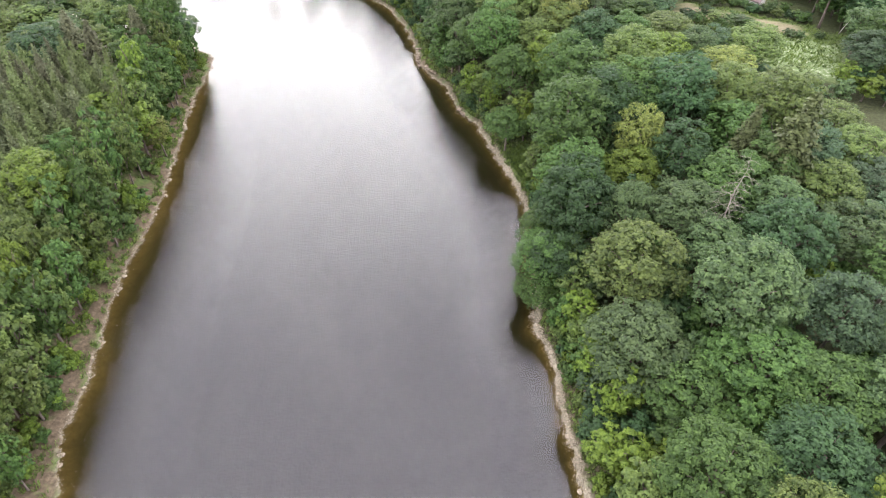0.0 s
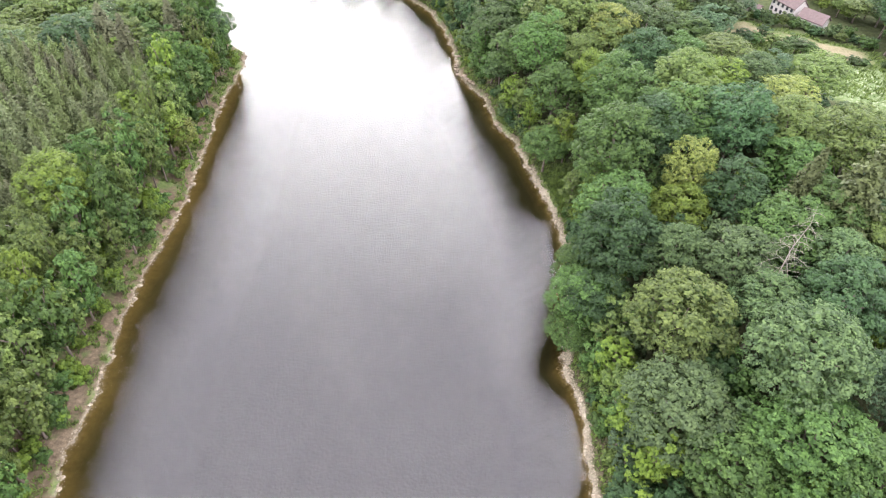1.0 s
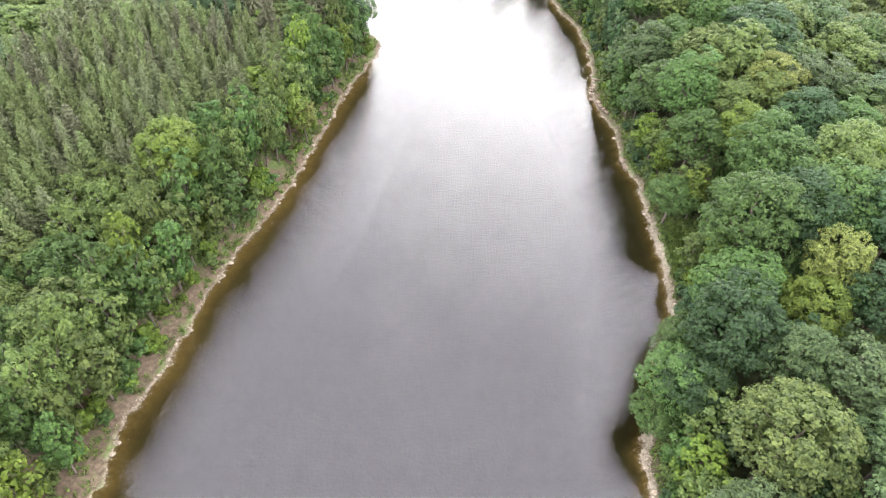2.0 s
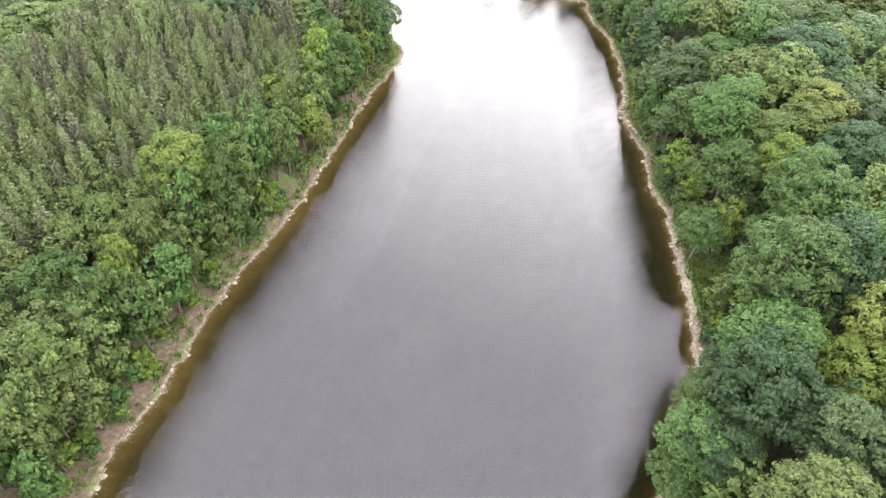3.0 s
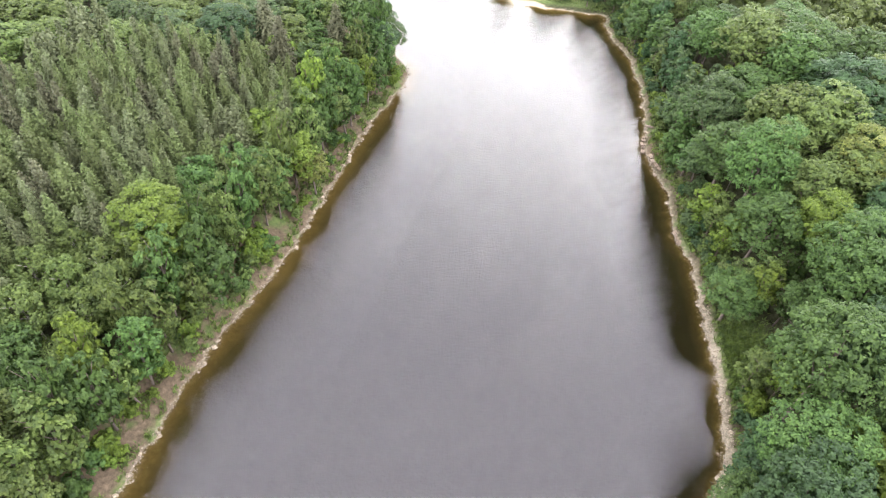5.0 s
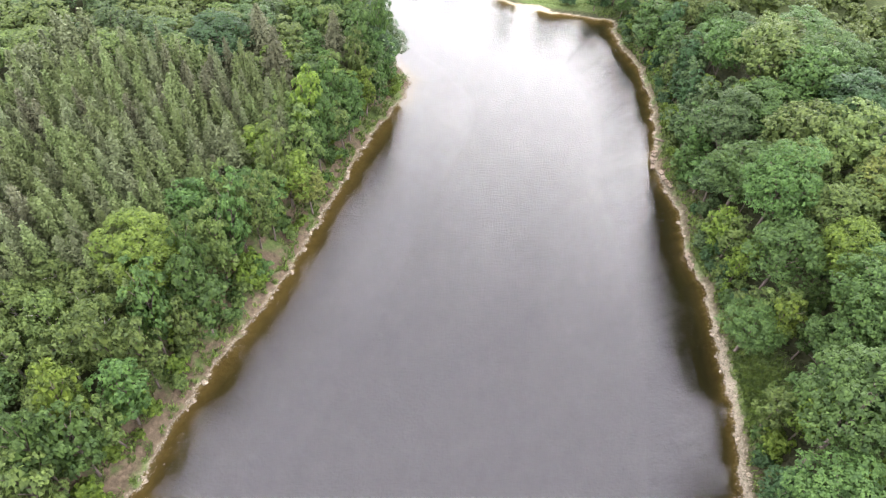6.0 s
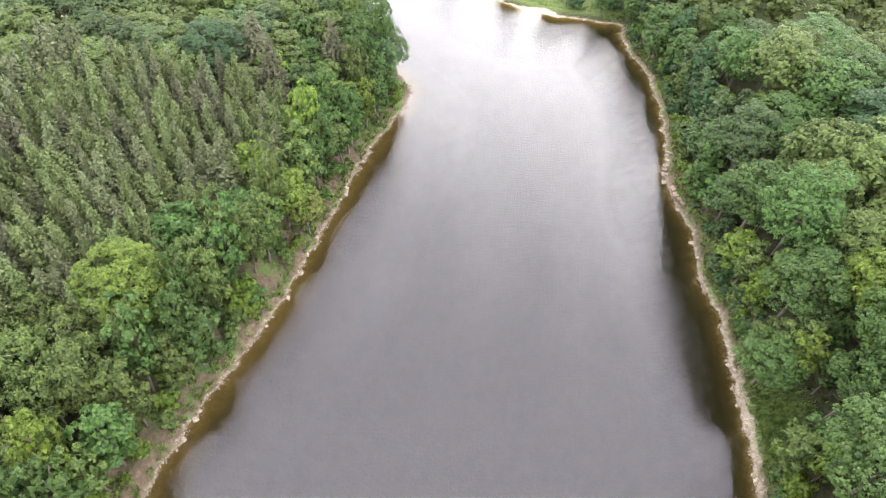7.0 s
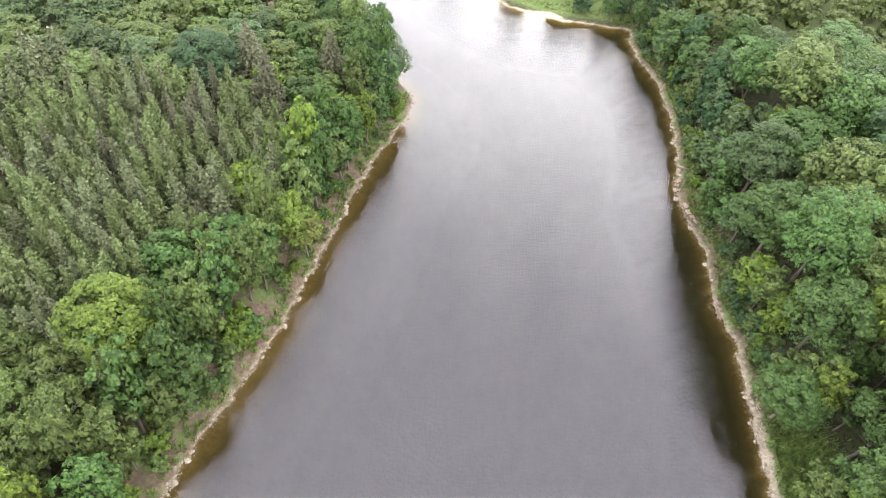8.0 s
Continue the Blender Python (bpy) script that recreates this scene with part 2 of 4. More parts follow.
def bareness(px, py):
    """How far inside one of the patches of bare earth: 1 or less is within."""
    return np.min([((px - a) / c) ** 2 + ((py - b) / e) ** 2 for a, b, c, e in BARE_EARTH], axis=0) ** 0.5


def bare(x, y, grow=1.0):
    return float(bareness(np.float64(x), np.float64(y))) < grow


def land(px, py):
    """Height, distance from the waterline (negative in the lake) and masks of the terrain."""
    px, py = np.asarray(px, float), np.asarray(py, float)
    dl, dr, df = to_line(px, py, LEFT_SHORE), to_line(px, py, RIGHT_SHORE), to_line(px, py, FAR_SHORE)
    wl_, wr, wf = ((d + 0.7) ** -4.0 for d in (dl, dr, df))
    total = wl_ + wr + wf
    wl_, wr, wf = wl_ / total, wr / total, wf / total
    d = np.minimum(np.minimum(dl, dr), df) * np.where(in_water(px, py), -1, 1)
    d = d + (0.45 * waves(px, py, 7.0, 3) + 0.22 * waves(px, py, 2.6, 4)) * np.exp(-np.abs(d) / 5)
    bumps = waves(px, py, 12.0, 5)
    zl = 0.40 * smooth(0, 1.7, d) + 0.7 * smooth(1.4, 5, d) + 2.6 * smooth(4.2, 8.5, d) + 3.8 * smooth(8, 31, d) + 0.4 * bumps * smooth(5, 14, d)
    zr = 0.80 * smooth(0, 2.2, d) + 2.2 * smooth(2, 7, d) + 5.9 * smooth(5.5, 25, d) + 4.8 * smooth(21, 63, d) + 0.5 * bumps * smooth(5, 16, d)
    zf = 0.50 * smooth(0, 3.5, d) + 2.2 * smooth(3, 35, d) + 0.2 * bumps * smooth(4, 16, d)
    z = wl_ * zl + wr * zr + wf * zf
    shelf = wl_ * 0.26 + wr * 0.55 + wf * 0.3
    deep = np.clip(np.where(d < 0, -d, 0) * shelf + 0.3 * np.maximum(-d - 4, 0), 0, 8)
    z = np.where(d < 0, -deep - 0.02, z)
    width = (1.8 + 0.7 * waves(px, py, 19.0, 9)) * (0.10 * wl_ + (0.12 + 0.50 * smooth(146, 120, py)) * wr + 0.3 * wf)
    masks = {
        "wet": smooth(0.05, -0.4, d),
        "deep": np.clip(deep / 6.0, 0, 1),
        "rubble": smooth(width + 0.4, width - 0.3, d) * (d > -0.8),
        "bank": np.clip(wl_ * smooth(11.5, 8.5, d) + wr * 0.5 * smooth(7, 3.5, d), 0, 1),
        "turf": np.clip(wf * smooth(1.4, 3.5, d) + wr * smooth(4.5, 0, 1.4 * np.hypot(px - 11.3, (py - 121.5) * 0.6) - 4.0), 0, 1),
        "bare": smooth(1.35, 0.8, bareness(px, py) + 0.25 * waves(px, py, 2.4, 14)),
        "sand": wf * smooth(0.8, 0.2, d - 2.4 * np.exp(-((px + 69.5) / 5) ** 2)) * (d > -0.8),
    }
    return z, d, masks


def ground_z(x, y):
    return float(land(np.array([x]), np.array([y]))[0][0])


# the meadow and the field strip on the height beyond the right-hand wood
def meadow_masks(px, py):
    across = (px - 72.8) * 0.936 - (py - 192.5) * 0.35     # along the strip
    away = (px - 72.8) * 0.35 + (py - 192.5) * 0.936       # towards the house
    inside = smooth(-17, -14, across) * smooth(32, 29, across) * smooth(1.5, -1.0, away - 14.0 * smooth(23, 18, across))
    strip = inside * smooth(20, 17, across + 0.5 * away) * smooth(-8.2, -7.4, away - 0.06 * across) * smooth(1.2, 0.2, away)
    verge = inside * smooth(-36, -32, away + 14 * smooth(8, -6, across)) * smooth(4.0, 2.5, away)
    white = smooth(4, 9, across) * inside * smooth(-34, -29, away) * smooth(-7, -10, away)
    return strip, verge, white


# ---- helpers for meshes ----


def mesh_of(name, verts, faces, mat, flat=True):
    me = bpy.data.meshes.new(name)
    me.from_pydata([tuple(v) for v in verts] if not isinstance(verts, np.ndarray) else verts.tolist(), [],
                   faces.tolist() if isinstance(faces, np.ndarray) else faces)
    me.materials.append(mat)
    if not flat:
        me.shade_smooth()
    return me


def part(name, me, parent, label="", m=None):
    ob = new(name, me)
    ob.parent = parent
    if m is not None:
        ob.matrix_basis = m
    return tagged(ob, label)


def tube(points, radii, sides=6):
    """Vertices and faces of a bent, tapering round bar."""
    verts, faces = [], []
    for k, (p, r) in enumerate(zip(points, radii)):
        p = Vector(p)
        ahead = (Vector(points[min(k + 1, len(points) - 1)]) - Vector(points[max(k - 1, 0)])).normalized()
        side = ahead.orthogonal().normalized()
        other = ahead.cross(side)
        for s in range(sides):
            a = 6.2832 * s / sides
            verts.append(tuple(p + r * (math.cos(a) * side + math.sin(a) * other)))
    for k in range(len(points) - 1):
        for s in range(sides):
            a, b = k * sides + s, k * sides + (s + 1) % sides
            faces.append((a, b, b + sides, a + sides))
    faces.append(tuple(range(sides))[::-1])
    faces.append(tuple(range((len(points) - 1) * sides, len(points) * sides)))
    return verts, faces


def joined(pieces):
    verts, faces = [], []
    for v, f in pieces:
        k = len(verts)
        verts += v
        faces += [tuple(i + k for i in face) for face in f]
    return verts, faces


def unit(v):
    return v / np.maximum(np.linalg.norm(v, axis=-1, keepdims=True), 1e-9)


def leaf_blades(centres, normals, size, r, long=1.4):
    """One pointed leaf clump, a single blade, at each centre."""
    n = len(centres)
    nrm = unit(normals)
    t = unit(np.cross(nrm, unit(r.normal(size=(n, 3)))))
    b = np.cross(nrm, t)
    s = size * r.uniform(0.6, 1.4, (n, 1))
    v = np.empty((n, 3, 3))
    v[:, 0] = centres - t * s * 0.5 * long
    v[:, 1] = centres + (t * 0.25 + b * 0.5) * s + nrm * s * 0.1
    v[:, 2] = centres + (t * 0.35 - b * 0.5) * s - nrm * s * 0.1
    return v.reshape(-1, 3), np.arange(n * 3).reshape(-1, 3)


def ball_points(n, r, low=-1.0):
    """Even directions on a sphere above a height, a little shaken."""
    k = np.arange(n) + 0.5
    z = 1 - (1 - low) * k / n
    a = 2.39996 * k + r.uniform(0, 6.28)
    rad = np.sqrt(np.maximum(1 - z * z, 0))
    return unit(np.stack([rad * np.cos(a), rad * np.sin(a), z], 1) + r.normal(size=(n, 3)) * 0.13)


def broad_crown(r, radius, base, top, bigs, puffs, leaves, leaf, droop=0.0):
    """A broadleaf crown of uneven outline: boughs, open below, that carry sprays of leaf clumps; dark gaps between the boughs."""
    half, mid = (top - base) / 2, (top + base) / 2
    axes = np.array([radius, radius, half])
    outs = ball_points(bigs, r, -0.55)
    lobes = unit(r.normal(size=(5, 3)) + np.array([0, 0, 0.2]))
    lump = 1 + 0.11 * np.sin(3.1 * (outs @ lobes.T)).sum(1, keepdims=True) / 2
    bough = outs * axes * r.uniform(0.68, 0.84, (bigs, 1)) * lump
    bough[:, 2] += mid - 0.05 * half
    rb = radius * r.uniform(0.19, 0.31, bigs)
    pos, nor = [], []
    for c, o, rr in zip(bough, outs, rb):
        d = unit(ball_points(puffs, r, -0.6) + 0.75 * o + np.array([0, 0, 0.45]))
        pc = c + d * np.array([1.12, 1.12, 0.78]) * rr * r.uniform(0.78, 1.08, (puffs, 1))
        rp = rr * 0.36
        for q, dq in zip(pc, d):
            e = unit(r.normal(size=(leaves, 3)) + dq * 0.8 + np.array([0, 0, 0.45 - droop]))
            pos.append(q + e * rp * np.array([1, 1, 0.65]) * r.uniform(0.35, 1.1, (leaves, 1)) - np.array([0, 0, droop]) * r.uniform(0, 1, (leaves, 1)))
            nor.append(e * 0.75 + dq * 0.45 + np.array([0, 0, 0.40]) + r.normal(size=(leaves, 3)) * 0.26)
    v1, f1 = leaf_blades(np.concatenate(pos), np.concatenate(nor), leaf, r)
    inner = ball_points(bigs * 22, r, -0.95)
    ip = inner * axes * r.uniform(0.50, 0.70, (len(inner), 1)) + np.array([0, 0, mid - 0.08 * half])
    v2, f2 = leaf_blades(ip, inner + r.normal(size=ip.shape) * 0.4, leaf * 2.1, r)
    return np.concatenate([v1, v2]), np.concatenate([f1, f2 + len(v1)])


def broad_trunk(r, height, radius, thick, limbs=6):
    bend = r.normal(size=2) * 0.25
    spine = [(bend[0] * u * u * 1.5, bend[1] * u * u * 1.5, height * 0.8 * u - 0.4) for u in (0, 0.08, 0.35, 0.7, 1.0)]
    out = [tube(spine, [thick * k for k in (1.5, 1.0, 0.8, 0.5, 0.2)], 7)]
    for k in range(limbs):
        a, h = 2.4 * k + r.uniform(-0.4, 0.4), height * r.uniform(0.25, 0.6)
        s, e = radius * 0.25, radius * r.uniform(0.55, 0.75)
        out.append(tube([(0, 0, h), (s * math.cos(a), s * math.sin(a), h + 0.1 * height),
                         (e * math.cos(a), e * math.sin(a), h + 0.22 * height)], [thick * 0.5, thick * 0.33, thick * 0.1], 5))
    return joined(out)


def conifer_crown(r, height, radius, base, levels, spokes, leaf, droop=0.15, ragged=0.2, per=2, lift=0.28):
    """Whorls of boughs, each with upswept needle tufts along its outer part."""
    pos, nor = [], []
    for k in range(levels):
        u = (k + 0.5) / levels
        z = base + (height - base) * u
        reach = radius * (1 - u) ** 0.72 + 0.12
        m = max(4, int(round(spokes * (1 - 0.45 * u))))
        for s in range(m):
            a = 6.2832 * (s + 0.5 * (k % 2)) / m + r.uniform(-0.35, 0.35)
            rr = reach * r.uniform(1 - ragged, 1 + ragged)
            steps = max(2, int(rr / (leaf * 1.1)) + 1)
            out = np.array([math.cos(a), math.sin(a), 0.0])
            w = np.repeat((np.arange(steps) + 0.7) / steps, per)[:, None]
            p = out * rr * w + np.array([0, 0, 1.0]) * (z - droop * rr * w + lift * rr * w * w)
            pos.append(p + r.normal(size=p.shape) * leaf * 0.42)
            nor.append(np.array([0, 0, 0.75]) + out * 0.75 + r.normal(size=p.shape) * 0.55)
    tip = np.array([[0, 0, height - 0.11 * q] for q in range(7)]) + r.normal(size=(7, 3)) * 0.05
    pos.append(tip)
    nor.append(r.normal(size=(7, 3)) + np.array([0.0, 0, 0.2]))
    return leaf_blades(np.concatenate(pos), np.concatenate(nor), leaf, r, 1.7)


# ---- large structure: ground and water ----


def spaced(lo, hi, step, wide_lo, wide_hi, wide, far):
    mid = np.arange(lo, hi + step / 2, step)
    a, b = np.arange(wide_lo, lo - 0.1, wide), np.arange(hi + wide, wide_hi + 0.1, wide)
    grow = [12, 30, 70, 160, 400, 900, far]
    return np.concatenate([[wide_lo - g for g in grow[::-1]], a, mid, b, [wide_hi + g for g in grow]])


gx = spaced(-92, 40, 0.75, -214, 154, 4.0, 2400)
gy = spaced(26, 232, 0.75, -84, 340, 4.0, 2400)
X, Y = np.meshgrid(gx, gy)
Z, D, MASKS = land(X, Y)
strip, verge, white = meadow_masks(X, Y)
MASKS["turf"] = np.maximum(MASKS["turf"], verge)
MASKS["stubble"], MASKS["flowers"] = strip, white
nx, ny = len(gx), len(gy)
idx = np.arange(nx * ny).reshape(ny, nx)
quads = np.stack([idx[:-1, :-1], idx[:-1, 1:], idx[1:, 1:], idx[1:, :-1]], -1).reshape(-1, 4)
ground_mesh = mesh_of("ground", np.stack([X, Y, Z], -1).reshape(-1, 3), quads, ground_material(), flat=False)
for key, values in MASKS.items():
    ground_mesh.attributes.new(key, "FLOAT", "POINT").data.foreach_set("value", np.clip(values, 0, 1).astype(np.float32).ravel())
tagged(new("ground", ground_mesh), "wooded valley floor with earth banks, pale shore rubble and meadow", "ground", kind="structure")

wx, wy = np.arange(-366, 56, 2.5), np.arange(-212, 284, 2.5)
WX, WY = np.meshgrid(wx, wy)
WD = land(WX, WY)[1]
wi = np.arange(WX.size).reshape(WX.shape)
wq = np.stack([wi[:-1, :-1], wi[:-1, 1:], wi[1:, 1:], wi[1:, :-1]], -1).reshape(-1, 4)
near = WD.ravel()[wq].min(1) < 6.0
used, back = np.unique(wq[near], return_inverse=True)
flat_xyz = np.stack([WX.ravel()[used], WY.ravel()[used], np.zeros(len(used))], 1)
water_mesh = mesh_of("water", flat_xyz, back.reshape(-1, 4), water_material())
water_mesh.attributes.new("wind", "FLOAT", "POINT").data.foreach_set("value", (0.22 + 0.98 * smooth(-1.5, -6.5, WD.ravel()[used]) - 0.45 * smooth(-10.0, -22.0, WD.ravel()[used])).astype(np.float32))
tagged(new("water", water_mesh), "brown lake water, rippled, mirroring a bright overcast sky", "water", kind="structure")

# ---- trees ----
TEMPLATES = {}


def hash_of(text):
    return sum((k + 3) * ord(c) for k, c in enumerate(text)) % 9973


def tree_meshes(form, tint, variant):
    """Crown and trunk of one kind of tree at its own natural size (radius, height)."""
    r = np.random.default_rng(hash_of(form + tint) + 97 * variant)
    if form == "broad":
        size = (7.0, 23.0)
        crown = broad_crown(r, 7.0, 8.0, 23.0, 42, 14, 20, 0.31)
        trunk = broad_trunk(r, 23.0, 7.0, 0.42)
    elif form == "distant":
        size = (7.0, 23.0)
        crown = broad_crown(r, 7.0, 8.0, 23.0, 34, 10, 13, 0.45)
        trunk = broad_trunk(r, 23.0, 7.0, 0.42)
    elif form == "sapling":
        size = (3.4, 13.0)
        crown = broad_crown(r, 3.4, 2.0, 13.0, 16, 9, 11, 0.37)
        trunk = broad_trunk(r, 13.0, 3.4, 0.20, 4)
    elif form == "edge":
        size = (3.4, 13.0)
        crown = broad_crown(r, 3.4, 0.5, 13.0, 20, 10, 13, 0.31)
        trunk = broad_trunk(r, 13.0, 3.4, 0.22)
    elif form == "small":
        size = (4.2, 14.0)
        crown = broad_crown(r, 4.2, 3.4, 14.0, 28, 10, 15, 0.29)
        trunk = broad_trunk(r, 14.0, 4.2, 0.25)
    elif form == "birch":
        size = (4.2, 15.0)
        crown = broad_crown(r, 4.2, 1.8, 15.0, 26, 13, 15, 0.29, droop=0.9)
        trunk = broad_trunk(r, 15.0, 4.2, 0.20)
    elif form == "shrub":
        size = (2.2, 3.6)
        crown = broad_crown(r, 2.2, 0.1, 3.6, 10, 9, 10, 0.34)
        trunk = broad_trunk(r, 3.0, 2.0, 0.07, 4)
    elif form == "pine":
        size = (2.0, 15.0)
        crown = conifer_crown(r, 15.0, 2.0, 4.5, 26, 8, 0.30, 0.02, 0.30, per=3, lift=0.35)
        trunk = tube([(0, 0, -0.5), (0, 0, 6), (0, 0, 14.5)], [0.18, 0.12, 0.03], 6)
    else:  # spruce
        size = (4.0, 21.0)
        crown = conifer_crown(r, 21.0, 4.0, 6.5, 38, 15, 0.36, 0.55, 0.45, per=4)
        trunk = tube([(0, 0, -0.7), (0, 0, 8), (0, 0, 20.5)], [0.40, 0.27, 0.04], 7)
    bark = PALE_BARK if form == "birch" else BARK
    return mesh_of("crown", crown[0], crown[1], LEAF[tint]), mesh_of("trunk", trunk[0], trunk[1], bark, flat=False), size


WORDS = {"mid": "mid-green", "dark": "dark green", "light": "pale green", "bright": "fresh green", "yellow": "yellow-green",
         "grey": "grey-green", "blue": "bluish green", "pine": "green", "pine_grey": "grey-green", "pine_dark": "dark brownish", "brown": "browning"}
FORMS = {"broad": ("broadleaf_tree", "tall broadleaf tree, wide {} crown, {}", "tree"),
         "distant": ("broadleaf_tree", "tall broadleaf tree, wide {} crown, {}", "tree"),
         "edge": ("bank_tree", "slim {} bank tree, leafy to the ground, {}", "tree"),
         "sapling": ("sapling", "slim {} young tree, low {}", "tree"),
         "small": ("young_tree", "young broadleaf tree, {} crown, {}", "tree"),
         "birch": ("birch_tree", "birch with drooping {} crown, {}", "tree"),
         "shrub": ("shrub", "low {} leafy shrub {}", "shrub"),
         "pine": ("pine_tree", "slender young {} pine {}", "tree"),
         "spruce": ("spruce_tree", "tall spruce with {} needles, {}", "tree")}
WHERE = {"mixed": ("in the mixed wood", "trees of the mixed wood"), "edge": ("beside the shore", "trees along the shore"),
         "bank": ("on the lake bank", "trees of the lake bank"), "far": ("on the far shore", "trees of the far shore"),
         "stand": ("in a dense stand", "pines of the young stand"), "hedge": ("in the meadow hedge", "shrubs of the hedge"),
         "shore": ("above the waterline", "shrubs along the waterline")}
placed, turns = [], {}


def pick(words):
    return words.split()[rng.integers(len(words.split()))]


def plant(form, tint, x, y, radius, top=None, height=None, where="mixed", variants=3, lean=0.0):
    """A tree of a kind whose crown reaches up to the height top, rooted in the ground."""
    z = ground_z(x, y)
    height = height if height else max(top - z, 1.6)
    turns[form] = turns.get(form, 0) + 1
    key = (form, tint, turns[form] % variants)
    turn = Euler((radians(lean * rng.normal()), radians(lean * rng.normal()), rng.uniform(0, 6.283)))
    name, words, category = FORMS[form]
    if key not in TEMPLATES:
        crown, trunk, size = tree_meshes(form, tint, key[2])
        root = new(name)
        root.empty_display_size = 0.3
        part("trunk", trunk, root)
        part("crown", crown, root)
        root.matrix_basis = Matrix.LocRotScale((x, y, z), turn, (radius / size[0], radius / size[0], height / size[1]))
        TEMPLATES[key] = (root, size, root.scale.copy())
    else:
        root, size, s0 = TEMPLATES[key]
        want = (radius / size[0] / s0[0], radius / size[0] / s0[1], height / size[1] / s0[2])
        root = copy_thing(root, Matrix.LocRotScale((x, y, z), turn, want))
    tagged(root, words.format(WORDS[tint], WHERE[where][0]), category, group=WHERE[where][1])
    placed.append((x, y, radius))
    return root


def room_for(x, y, radius, tight):
    return all((x - a) ** 2 + (y - b) ** 2 > ((radius + c) * tight) ** 2 for a, b, c in placed)


# trees of the right-hand wood that stand out one by one: x, y, crown radius, top, tint
for x, y, radius, top, tint in (
        (32.8, 105.3, 4.5, 28.8, "yellow"), (31.1, 96.6, 5, 24.6, "bright"), (7.8, 127.2, 4.9, 12.8, "mid"), (19.6, 108.4, 7.3, 31.9, "mid"),
        (21.8, 126, 6.7, 29.1, "mid"), (44.8, 151.9, 7.3, 27.4, "light"), (42.7, 119.3, 7.6, 32.8, "dark"), (52.9, 121.0, 6.7, 30.5, "light"),
        (19.3, 156.8, 5.9, 29.1, "yellow"), (29.4, 72.5, 7.4, 26.6, "light"), (29.1, 58.2, 7.3, 22.7, "grey"), (43.7, 63.3, 7, 33, "grey"),
        (44.1, 54.6, 7, 24.9, "mid"), (64.4, 146.3, 6.4, 28.3, "light"), (35.3, 51.8, 6.4, 20.3, "mid"), (3.6, 149.6, 6.0, 29.6, "mid"),
        (14.3, 179.2, 8.7, 30.2, "dark"), (-3.1, 175.8, 7, 24.1, "mid"), (-2.2, 156, 6.4, 21.8, "mid"), (20.4, 131.3, 5.9, 30.2, "mid"),
        (7.8, 138.9, 5.9, 22.7, "mid"), (20.2, 97.6, 6.2, 25.0, "mid"), (18.2, 124.4, 4.8, 20.5, "mid"), (25.5, 114.8, 6.7, 30.2, "dark"), (20.4, 87.9, 6.7, 26.6, "dark"),
        (-8.3, 168.3, 5.6, 24.1, "grey"), (-17.1, 204.7, 6.4, 18.8, "mid"), (-0.6, 219.2, 7, 21, "mid"), (4.8, 194.9, 7.6, 28.6, "mid"),
        (38.5, 85.4, 6.4, 26.6, "grey"), (55.3, 134.4, 6.4, 27.3, "yellow"), (33.6, 134.4, 7, 31.5, "light"), (18.9, 79.8, 5, 16.8, "dark"),
        (46.9, 92.4, 6.4, 28, "mid"), (62.5, 115.0, 7.2, 33.0, "light"), (51.0, 50.5, 6.4, 25.5, "mid"), (18.4, 154.0, 6.0, 27.5, "light"), (32.9, 119.7, 6.4, 30.8, "mid"), (16.5, 89, 4.8, 16.1, "mid")):
    plant("broad", tint, x, y, radius, top, where="mixed", lean=2)
for x, y, radius, top, tint in (
        (18.1, 80.9, 2.8, 9.2, "bright"), (24.6, 56.6, 3.4, 11.2, "blue"), (17.3, 94.6, 3.6, 15.5, "dark"), (-6.2, 160.4, 3.6, 12.6, "grey"),
        (-33.9, 218.4, 5, 14.6, "mid"), (-37.2, 213.9, 3.4, 9.2, "grey"), (-22.4, 203.3, 4.2, 11.5, "mid"),
        (23, 66.6, 3.4, 11.9, "light"), (25.5, 50.7, 3.6, 9.1, "dark")):
    plant("small", tint, x, y, radius, top, where="edge", lean=3)

